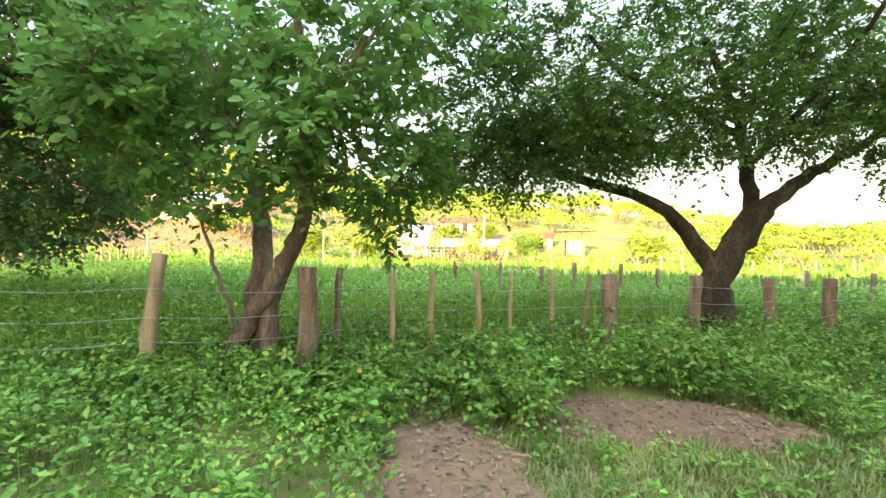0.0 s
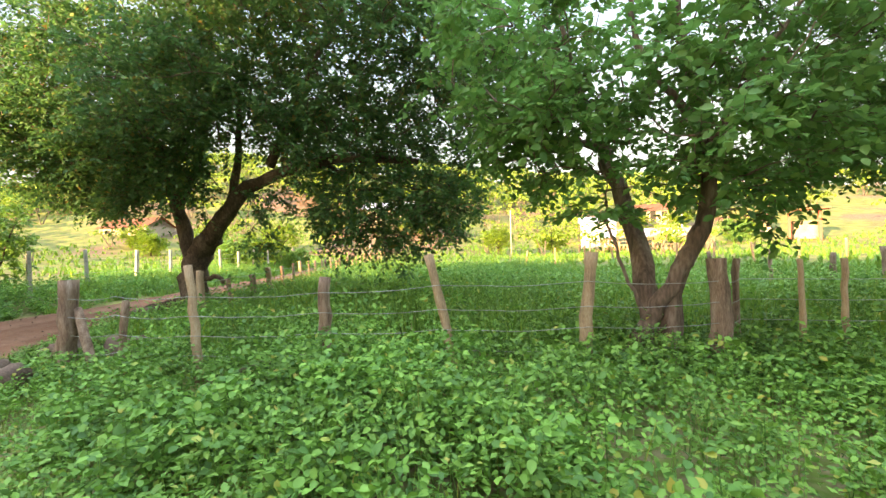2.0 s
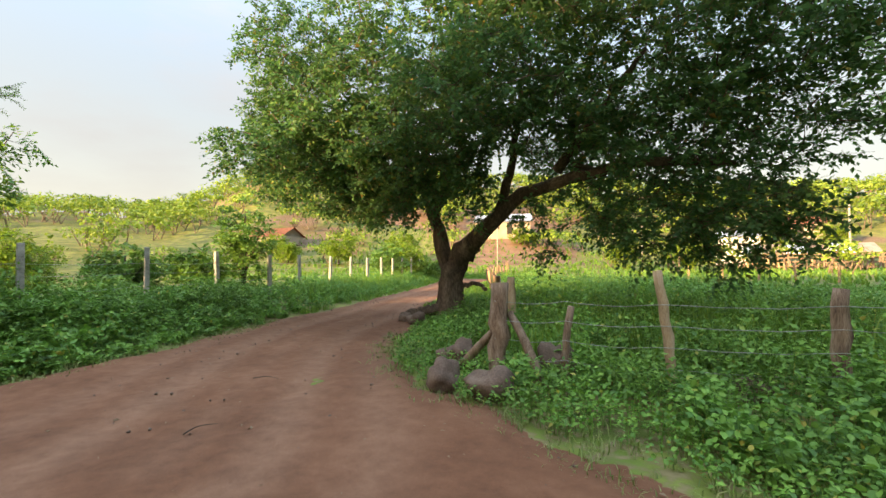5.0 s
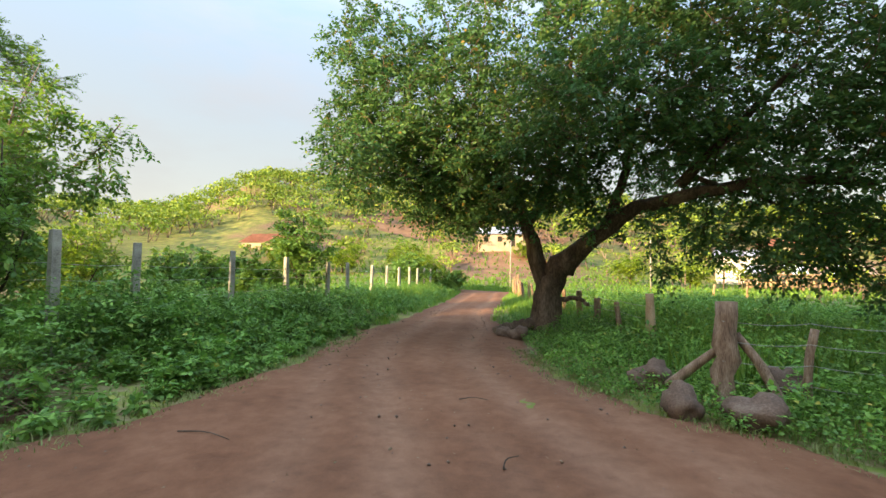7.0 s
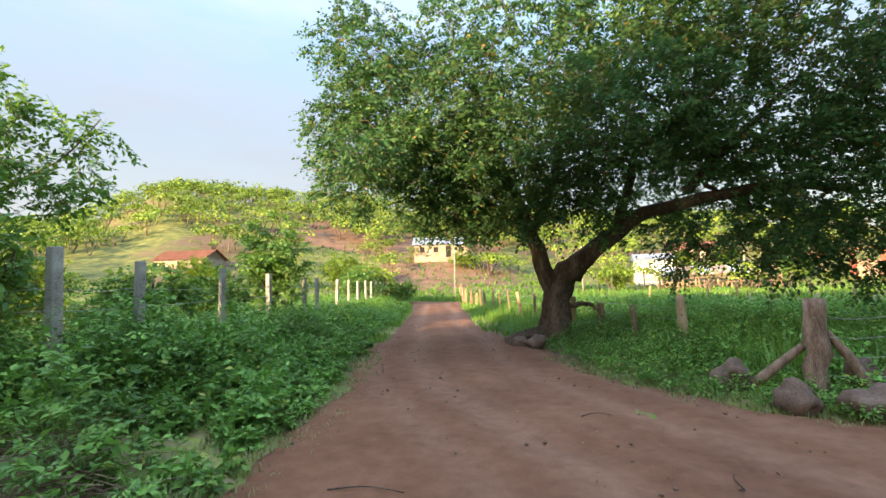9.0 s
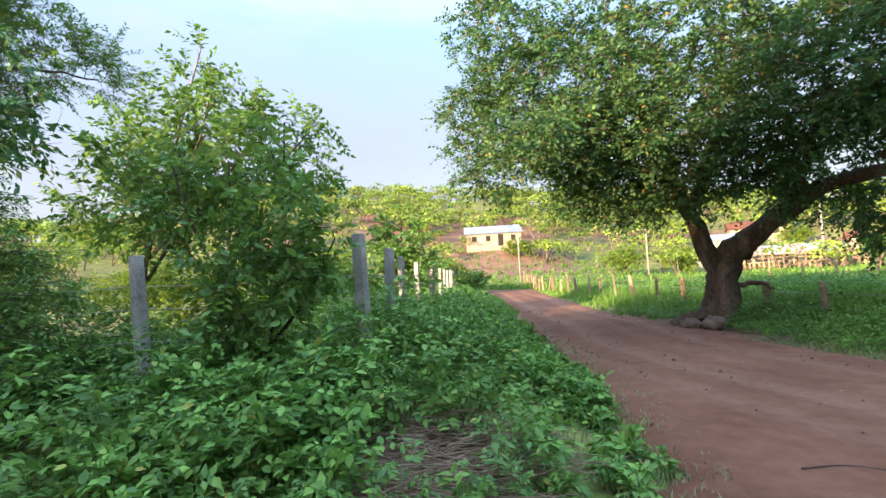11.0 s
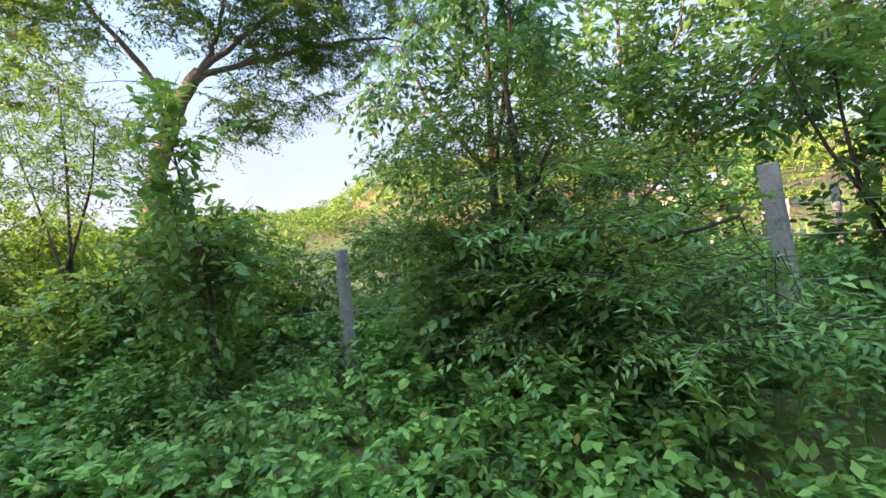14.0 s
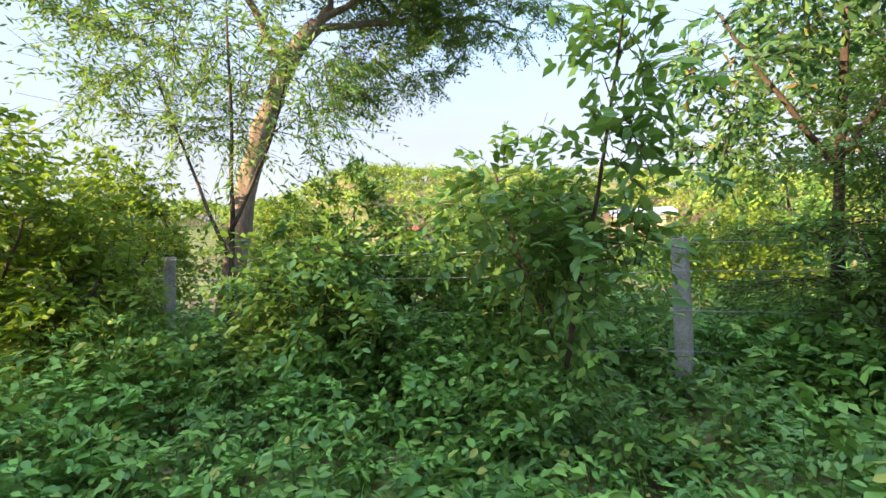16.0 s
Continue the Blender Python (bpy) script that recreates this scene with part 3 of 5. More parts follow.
def patch(cx, cy, rx, ry, name, label, material, step=0.07, ragged=0.3, up=0.02):
    f = lambda X, Y: up - 0.12 * smooth(0.8, 1.3, np.hypot((X - cx) / rx, (Y - cy) / ry) + ragged * ripple(X, Y, 2.6 / rx, cx) + ragged * 0.5 * ripple(X, Y, 8.0 / rx, cy)) + 0.012 * ripple(X, Y, 9.0, 1.0)
    w, d = rx * 1.7 + 0.2, ry * 1.7 + 0.2
    tagged(sheet(name, cx - w, cx + w, cy - d, cy + d, step, f, material, -0.05), label, "ground", kind="structure")


patch(0.1, 3.0, 0.55, 1.05, "bare_soil_patch", "bare brown soil patch with leaf litter among weeds", M_SOIL)
patch(2.0, 3.95, 1.1, 0.62, "bare_soil_patch", "bare brown soil patch with leaf litter among weeds", M_SOIL)
patch(-16.2, -2.5, 0.65, 0.7, "bare_soil_patch", "bare soil with litter and dry cut stalks on the bank", M_SOIL)
patch(-38.0, 60.0, 8.0, 8.5, "earth_slope", "bare terraced earth slope at the end of the lane", M_SOIL, 0.6, 0.25, 0.08)
patch(-60.0, 92.0, 15.0, 10.0, "earth_slope", "eroded orange earth cut on the hillside", M_SOIL, 0.9, 0.35, 0.15)

# ---- post and wire fences ----
def wooden_post(parent, x, y, top, r, lean=(0, 0), bend=0.0, material=None, seed=0, base=None):
    rng = np.random.default_rng(seed)
    z = float(height(x, y)) - 0.1 if base is None else base
    line = spline([(x, y, z), (x + lean[0] * 0.5 + bend, y + lean[1] * 0.5, (z + top) / 2), (x + lean[0], y + lean[1], top)], 9)
    line[1:-1] += rng.normal(0, r * 0.12, (7, 3))
    rad = r * (1 + rng.normal(0, 0.05, 9)) * np.linspace(1.06, 0.92, 9)
    v, f = tube(line, rad, 11, 0.045, 3 if r > 0.06 else 0, rng)
    return put("post", v, f, material or M_POST, parent)


def wire(parent, stops, r=0.004):
    """A strand of wire from post to post, with barbs."""
    rng = np.random.default_rng(len(stops))
    pts = []
    for a, b in zip(stops[:-1], stops[1:]):
        a, b = np.array(a), np.array(b)
        for u in np.linspace(0, 1, 7)[:-1]:
            pts.append(a + (b - a) * u - np.array([0, 0, 0.035 * 4 * u * (1 - u)]) + rng.normal(0, 0.004, 3))
    pts.append(np.array(stops[-1]))
    pts = np.array(pts)
    v, f = tube(pts, r, 4, cap=False)
    seg = pts[1:] - pts[:-1]
    B = np.concatenate([pts[:-1] + seg * u for u in (0.2, 0.7)])
    d = rng.normal(0, 1, B.shape)
    d = unit(d) * 0.016
    put("wire", *join([(v, f), sticks(B - d, B + d, 0.0018)]), M_WIRE, parent)


def field_fence():
    """Barbed wire on rough posts along the weedy field."""
    root = empty("barbed_wire_fence", (0, 0, 0))
    rows = [  # x, y, top, radius, lean x, pale
        (-8.62, 2.78, 0.98, 0.05, 0.10, 0), (-7.43, 2.92, 1.42, 0.055, -0.13, 1), (-5.88, 3.43, 1.22, 0.075, 0.0, 0),
        (-4.42, 3.93, 1.45, 0.058, -0.30, 1), (-2.95, 4.40, 1.42, 0.07, 0.12, 1), (-1.52, 4.88, 1.30, 0.105, 0.02, 0),
        (-1.22, 5.22, 1.28, 0.042, 0.0, 0), (-0.62, 5.22, 1.26, 0.034, 0.02, 1), (-0.08, 5.38, 1.25, 0.036, -0.05, 1),
        (0.48, 5.52, 1.25, 0.036, -0.06, 1), (0.92, 5.68, 1.24, 0.03, -0.03, 1), (1.45, 5.90, 1.24, 0.03, 0.02, 1),
        (2.00, 6.15, 1.20, 0.032, 0.06, 0), (2.20, 6.00, 1.22, 0.10, 0.06, 0), (3.75, 6.5, 1.2, 0.08, 0.0, 0), (5.10, 6.88, 1.15, 0.085, -0.02, 0),
        (6.45, 7.28, 1.15, 0.10, -0.03, 0), (8.2, 7.9, 1.2, 0.08, 0.0, 0), (10.2, 8.5, 1.2, 0.08, 0.0, 0)]
    corner = wooden_post(root, -9.45, 2.60, 1.27, 0.115, (0.06, 0), 0.0, M_POST, 3)
    corner.name = "corner_post"
    for k, (x, y, top, r, lean, pale) in enumerate(rows):
        wooden_post(root, x, y, top, r, (lean, 0), 0.03 if k % 2 else -0.03, M_STICK if pale else M_POST, 20 + k)
    for a, b, c in (((-9.30, 2.66, 0.88), (-9.05, 2.6, 0.5), (-8.80, 2.58, -0.05)), ((-9.50, 2.68, 0.66), (-9.75, 2.72, 0.42), (-10.05, 2.76, 0.12))):
        rng = np.random.default_rng(int(-a[0] * 100))
        put("brace", *tube(spline([a, b, c], 7), np.linspace(0.05, 0.065, 7), 9, 0.05, 0, rng), M_POST, root)
    stops = [(-9.45, 2.60)] + [(r[0] + r[4] * 0.5, r[1]) for r in rows if r[3] > 0.04]
    for h in (0.32, 0.56, 0.80, 1.04):
        wire(root, [(x, y - 0.09, h + (0.05 if h > 1 and -5 < x < -2 else 0)) for x, y in stops])
    return tagged(root, "barbed wire fence on weathered rough wooden posts", "fence")


def lane_fence():
    """Dark posts along the right side of the lane, and more across the meadow."""
    root = empty("lane_fence", (0, 0, 0))
    line = spline([(-10.5, 5.5), (-12.1, 8.6), (-16.4, 16.6), (-21.6, 27.0), (-25.2, 36.0), (-28.5, 46.0)], 400)
    run = np.concatenate([[0], np.cumsum(np.linalg.norm(np.diff(line, axis=0), axis=1))])
    rng = np.random.default_rng(5)
    stops = []
    for k, s in enumerate(np.arange(0, run[-1], 1.75)):
        x, y = (float(np.interp(s, run, line[:, c])) for c in (0, 1))
        z = float(height(x, y))
        top = z + rng.uniform(0.95, 1.3)
        wooden_post(root, x, y, top, rng.uniform(0.045, 0.085), tuple(rng.normal(0, 0.1, 2)), 0.0, M_POST if k % 3 else M_STICK, 60 + k)
        stops.append((x, y, z))
    for h in (0.4, 0.75, 1.0):
        wire(root, [(x, y, z + h) for x, y, z in stops[:18]])
    return tagged(root, "dark crooked wooden posts of a wire fence beside the lane", "fence")


def meadow_fence():
    root = empty("meadow_fence", (0, 0, 0))
    rng = np.random.default_rng(6)
    for k, (x, y) in enumerate([(0.6, 16.6), (2.1, 16.1), (3.5, 15.6), (4.6, 15.2), (6.0, 14.7), (7.0, 14.3), (8.6, 13.4), (10.3, 12.4), (11.6, 11.9), (13.4, 11.5), (15.5, 11.3)]):
        wooden_post(root, x, y, rng.uniform(1.0, 1.2), rng.uniform(0.05, 0.08), tuple(rng.normal(0, 0.06, 2)), 0.0, M_POST, 100 + k)
    for k in range(22):
        x, y = 9 + k * 2.1, 33.0 + 2.0 * math.sin(k * 0.5)
        wooden_post(root, x - 18, y, float(height(x, y)) + rng.uniform(1.1, 1.5), 0.07, tuple(rng.normal(0, 0.08, 2)), 0.0, M_STICK, 130 + k)
    return tagged(root, "sparse dark wooden fence posts across the meadow", "fence")


def bank_fence():
    """Grey concrete posts with wire on the bank left of the lane."""
    root = empty("concrete_post_fence", (0, 0, 0))
    rows = [(-44.0, -13.5, 1.7, 0), (-39.0, -11.2, 1.7, 0), (-34.0, -8.8, 1.65, 0), (-28.8, -6.43, 1.66, 0), (-23.42, -4.36, 1.68, 0.0), (-19.78, -2.52, 1.97, -0.05), (-17.82, -1.2, 2.12, -0.03), (-18.3, 0.08, 2.02, 0.02),
            (-19.75, 2.9, 2.05, 0.0), (-20.7, 5.4, 2.0, 0.0), (-21.5, 7.9, 1.93, 0.0), (-22.9, 10.5, 1.98, 0.0), (-23.7, 13.0, 1.95, 0), (-24.6, 15.4, 1.96, 0), (-25.5, 17.8, 1.92, 0),
            (-26.4, 20.2, 1.98, 0), (-27.4, 22.6, 1.94, 0), (-28.4, 25.0, 2.0, 0), (-29.4, 27.6, 1.97, 0), (-30.4, 30.2, 2.05, 0), (-31.4, 33.0, 2.05, 0)]
    rng = np.random.default_rng(8)
    for x, y, top, lean in rows:
        z = float(height(x, y)) - 0.1
        w = rng.uniform(0.13, 0.155)
        p = part("post", box(w, w * 0.92, top - z, (0, 0, 0), 0.012, rng.uniform(-0.3, 0.3), 0.86), M_CONCRETE, root)
        p.location, p.rotation_euler = (x, y, z), (rng.normal(0, 0.02), lean, 0)
    for h in (0.45, 0.8, 1.15, 1.4):
        wire(root, [(x, y - 0.07, float(height(x, y)) - 0.05 + h) for x, y, *_ in rows])
    return tagged(root, "tall grey weathered concrete posts with barbed wire", "fence")


for build in (field_fence, lane_fence, meadow_fence, bank_fence):
    build()

# ---- stones ----
def stone(x, y, sx, sy, sz, seed, sink=0.3):
    bm = bmesh.new()
    bmesh.ops.create_icosphere(bm, subdivisions=3, radius=1.0)
    for v in bm.verts:
        n = noise.noise(v.co * 1.1 + Vector((seed * 7.1, 0, 0))) * 0.5 + noise.noise(v.co * 2.3 + Vector((0, seed * 3.3, 0))) * 0.22 + noise.noise(v.co * 6.0) * 0.06
        v.co = v.co * (1 + n)
        v.co = Vector((v.co.x * sx, v.co.y * sy, v.co.z * sz))
    for f in bm.faces:
        f.smooth = True
    ob = part("field_stone", bm, M_STONE)
    ob.location, ob.rotation_euler = (x, y, float(height(x, y)) + sz * (1 - sink) - 0.02), (0, 0, seed)
    return tagged(ob, "rounded brown field stone at the fence corner", "stone", "stones at the corner post")


for k, s in enumerate([(-10.25, 3.05, 0.31, 0.24, 0.24), (-9.86, 1.9, 0.24, 0.2, 0.23), (-9.2, 1.85, 0.29, 0.24, 0.22), (-8.75, 3.0, 0.25, 0.2, 0.3), (-13.55, 6.45, 0.32, 0.22, 0.2), (-14.0, 6.6, 0.22, 0.16, 0.15), (-6.7, 3.3, 0.3, 0.2, 0.14), (-5.2, 3.8, 0.35, 0.22, 0.14)]):
    stone(*s, k + 1)
rng = np.random.default_rng(9)
px, py = strew(rng, 900, -20, -5, -3, 12)
ok = off_road(px, py) < 0.1
px, py = px[ok][:340], py[ok][:340]
P = np.stack([px, py, height(px, py) + 0.03], 1)
a = rng.uniform(0, 6.3, len(P))
leaf_v = leaves(P, np.stack([np.cos(a), np.sin(a), rng.normal(0, .2, len(P))], 1), np.array([0, 0, 1.0]) + rng.normal(0, .5, (len(P), 3)), rng.uniform(0.02, 0.06, len(P)), rng.uniform(0.015, 0.035, len(P)))
tagged(put("fallen_leaves", *leaf_v, M_STRAW), "dry fallen leaves and chips strewn on the dirt", "litter", kind="stuff")
for k, (x, y, l, t) in enumerate([(-12.2, 0.9, 0.35, 0.5), (-13.9, -1.5, 0.6, 0.25), (-11.0, -0.6, 0.3, 1.6)]):
    q = spline([(0, 0, 0.012), (l * 0.5, 0.03, 0.03), (l, -0.02, 0.014)], 6)
    ob = put("twig", *tube(q, np.linspace(0.007, 0.003, 6), 6), M_BARK)
    ob.location, ob.rotation_euler = (x, y, float(height(x, y)) + 0.032), (0, 0, t)
    tagged(ob, "dry broken twig lying on the dirt road", "twig", "twigs on the road")

# ---- the three big trees of the field fence ----
tree("fence_tree", (4.45, 7.05, 0), [
    ([(0, 0, -0.15), (-0.05, 0, 0.7), (0.02, 0, 1.3), (0.35, -0.05, 1.85), (0.62, -0.05, 2.3)], 0.26, 0.18),
    ([(-0.02, 0, 1.15), (-0.35, 0.1, 1.7), (-0.75, 0.2, 2.2), (-1.6, 0.3, 2.6), (-2.7, 0.4, 2.95), (-3.6, 0.2, 3.5)], 0.15, 0.04),
    ([(0.6, 0, 2.2), (1.25, -0.1, 2.75), (2.1, -0.3, 3.3), (3.6, -0.4, 4.4)], 0.14, 0.02),
    ([(0.55, 0, 2.1), (0.45, 0.1, 3.1), (0.3, 0.1, 3.9), (-0.3, 0.0, 5.0)], 0.13, 0.05),
    ([(0.35, 0.1, 3.5), (-0.6, 0, 3.9), (-1.6, -0.3, 4.2), (-2.4, -0.8, 4.6)], 0.07, 0.03),
    ([(0.5, 0.1, 3.0), (1.1, -0.6, 4.0), (1.5, -1.4, 5.2)], 0.07, 0.03)],
    [(-3.0, 0, 3.9, 1.9, 1.7, 1.1), (0, 0.3, 5.0, 2.4, 2.0, 1.6), (2.9, 0, 4.9, 2.4, 2.0, 1.5), (0, -1.8, 5.8, 3.0, 1.5, 1.3), (-1.7, 1.6, 3.9, 2.2, 1.5, 1.0), (3.6, -1.2, 3.6, 1.6, 1.2, 0.8), (-3.6, -0.8, 5.3, 1.8, 1.6, 1.3), (0.2, -0.9, 3.9, 1.9, 0.8, 0.9), (-2.2, -0.7, 3.3, 1.6, 0.8, 0.6), (-3.2, 0.2, 3.1, 1.9, 1.4, 0.7), (4.8, -0.5, 4.7, 2.0, 1.8, 1.6), (2.3, -0.8, 3.7, 1.6, 1.0, 0.7), (-3.7, -0.3, 2.85, 1.5, 1.2, 0.55), (-1.2, -0.6, 3.3, 1.6, 1.0, 0.6), (1.5, -0.9, 3.4, 1.5, 0.9, 0.6), (3.6, -0.5, 3.1, 1.3, 1.0, 0.5)],
    M_BARK, M_LEAF_A, "spreading field tree with forked dark trunk and fine leaves", 31, tips=1600, sprigs=5, per=11, size=(0.092, 0.055), sprig=0.5, droop=0.2)
tree("fence_tree", (-2.08, 4.98, 0), [
    ([(0, 0, -0.15), (-0.15, 0.3, 0.9), (-0.26, 0.72, 1.7), (-0.5, 0.85, 2.4), (-0.66, 0.9, 3.0)], 0.14, 0.085),
    ([(0.12, 0, -0.15), (0.15, 0, 0.9), (0.42, -0.05, 1.65), (0.55, -0.05, 2.3), (0.42, 0.1, 3.3), (0.3, 0.2, 4.8)], 0.12, 0.04),
    ([(-0.5, -0.12, -0.1), (-0.1, -0.08, 0.65), (0.2, -0.06, 1.15), (0.45, -0.05, 1.65)], 0.10, 0.09),
    ([(-0.64, 0.88, 2.9), (-1.1, 0.9, 3.1), (-1.6, 1.0, 3.05), (-2.2, 1.1, 3.35)], 0.07, 0.025),
    ([(-0.6, 0.86, 2.8), (-0.85, 0.6, 3.6), (-1.15, 0.3, 4.7)], 0.075, 0.03),
    ([(0.45, 0, 2.9), (-0.1, 0.1, 3.9), (-0.3, 0.2, 5.1)], 0.06, 0.025),
    ([(0.5, 0, 2.5), (0.9, -0.2, 3.2), (1.4, -0.3, 4.0)], 0.05, 0.02),
    ([(-0.05, -0.1, 0.1), (-0.3, -0.1, 0.9), (-0.55, -0.12, 1.6), (-0.6, -0.1, 2.1)], 0.03, 0.015)],
    [(0, 0, 4.3, 1.6, 1.3, 1.2), (-1.4, 0, 3.7, 1.5, 1.2, 1.1), (1.3, 0, 3.8, 1.3, 1.2, 1.3), (0.25, -0.5, 2.95, 1.0, 0.8, 0.75), (-1.7, -0.3, 4.5, 1.2, 1.0, 0.8), (0.5, -0.2, 2.1, 0.5, 0.4, 0.5), (-0.65, -0.1, 1.9, 0.3, 0.3, 0.35), (0.9, -0.6, 2.7, 0.8, 0.6, 0.6), (-0.9, -0.5, 2.8, 0.8, 0.6, 0.5), (-1.7, 0.3, 3.4, 0.8, 0.9, 0.8), (-2.3, 1.0, 4.1, 0.9, 1.0, 0.8), (-1.5, 0.6, 2.8, 0.7, 0.8, 0.5), (-1.0, -0.3, 2.75, 0.8, 0.5, 0.4), (-1.6, -0.4, 3.2, 0.6, 0.5, 0.4), (-0.25, -0.35, 2.3, 0.4, 0.35, 0.45), (-0.1, -0.25, 1.75, 0.25, 0.25, 0.3), (1.4, 0.3, 2.4, 0.7, 0.6, 0.5), (1.5, -0.1, 3.2, 0.8, 0.7, 0.6), (1.1, 0.9, 1.95, 0.5, 0.5, 0.4), (-1.4, -0.9, 3.3, 0.6, 0.5, 0.4)],
    M_BARKRED, M_LEAF_B, "broadleaf tree with several twisted pale stems", 32, tips=385, sprigs=5, per=8, size=(0.12, 0.078), sprig=0.42, round_leaf=True)
tree("lane_tree", (-13.25, 7.62, 0), [
    ([(0, 0, -0.2), (0.02, 0, 0.6), (0.08, 0, 1.2), (0.3, 0, 1.7), (0.75, 0, 2.05)], 0.37, 0.28),
    ([(0.1, 0, 1.1), (-0.2, 0, 1.9), (-0.45, 0, 2.7), (-0.7, 0, 3.5), (-1.1, -0.1, 4.5), (-1.6, -0.4, 6.0)], 0.24, 0.09),
    ([(0.65, 0, 2.0), (1.4, -0.15, 2.6), (2.3, -0.3, 3.2), (3.6, -0.5, 3.4), (5.0, -0.4, 3.6), (6.6, 0.4, 3.5)], 0.26, 0.07),
    ([(1.6, -0.2, 2.7), (2.0, -0.3, 4.0), (2.4, -0.6, 5.6)], 0.14, 0.05),
    ([(-0.5, 0, 2.9), (0.1, 0.2, 4.2), (0.5, 0.3, 6.2), (0.7, 0.2, 8.0)], 0.13, 0.04),
    ([(-0.7, 0, 3.5), (-1.9, -0.4, 4.4), (-3.2, -0.8, 5.2), (-4.4, -1.2, 6.0)], 0.12, 0.03),
    ([(3.2, -0.5, 3.6), (4.2, -0.8, 4.6), (5.2, -1.2, 5.6)], 0.11, 0.04), ([(3.6, -0.6, 3.7), (4.6, 0.8, 3.5), (6.2, 2.0, 3.0)], 0.06, 0.015),
    ([(0.3, 0.05, 0.9), (0.75, 0.0, 1.0), (1.15, -0.05, 0.85)], 0.07, 0.05),
    ([(-0.1, -0.1, 0.25), (-0.6, -0.45, 0.22), (-1.1, -0.8, 0.1)], 0.17, 0.10)],
    [(-3.0, -0.8, 6.2, 2.5, 2.4, 2.3), (-0.5, -0.5, 7.6, 3.2, 2.8, 2.5), (2.5, -0.5, 6.5, 2.8, 2.5, 2.3), (5.0, 0, 5.0, 2.4, 2.0, 1.6), (-1.2, -1.2, 4.7, 2.4, 1.6, 1.0), (-4.3, -1.4, 6.0, 1.4, 1.4, 1.7),
     (6.6, 1.4, 3.4, 1.6, 1.5, 1.2), (2.0, -2.2, 5.2, 2.4, 1.4, 1.2), (3.6, 2.0, 4.2, 2.0, 1.5, 1.3), (-3.4, -2.6, 4.6, 1.0, 0.9, 0.8), (6.8, -0.8, 5.4, 1.8, 1.6, 1.5), (-4.8, -1.6, 7.8, 1.5, 1.4, 1.9), (-3.6, -3.7, 4.4, 0.9, 0.8, 0.55), (5.0, 2.2, 2.8, 2.6, 1.0, 0.9), (-2.4, -1.8, 5.2, 1.6, 1.3, 1.0), (-2.2, -1.0, 4.0, 1.8, 1.2, 0.8), (-3.6, -1.2, 4.8, 1.3, 1.2, 1.0), (0.5, -1.6, 4.3, 1.6, 1.0, 0.8), (3.2, -1.3, 4.5, 1.8, 1.0, 0.8), (5.3, -0.7, 4.0, 1.8, 1.2, 0.8), (6.4, -1.0, 7.2, 2.5, 2.0, 1.9), (4.2, -1.4, 7.8, 2.4, 2.0, 1.8), (8.4, 0.0, 5.0, 1.8, 1.8, 1.6),
     (-5.3, -1.2, 4.4, 1.2, 1.1, 0.8), (-3.0, -1.2, 3.6, 1.2, 1.0, 0.7), (-1.3, -1.3, 3.9, 1.1, 0.9, 0.7), (-0.4, -0.8, 3.3, 0.7, 0.5, 0.6), (0.9, -0.9, 3.6, 0.9, 0.6, 0.6), (1.6, -0.9, 3.0, 0.4, 0.35, 0.45), (2.9, -0.5, 2.3, 0.3, 0.3, 0.9), (4.1, -0.5, 2.8, 0.6, 0.5, 0.8), (5.2, -0.4, 2.3, 0.7, 0.6, 0.9), (6.3, -0.3, 2.1, 0.8, 0.7, 0.9), (7.4, -0.2, 2.3, 0.7, 0.7, 0.8), (-0.6, -1.1, 3.3, 1.1, 0.7, 0.7), (1.0, -1.3, 3.5, 1.1, 0.7, 0.65), (-1.9, -1.0, 3.3, 1.1, 0.8, 0.7), (-6.0, -1.2, 6.0, 1.1, 1.0, 1.3), (1.9, 0.6, 3.0, 0.6, 0.5, 0.5)],
    M_BARKMID, M_LEAF_C, "large old lane tree with gnarled forked trunk and dense crown", 33, tips=3250, sprigs=5, per=9, size=(0.125, 0.075), sprig=0.5)

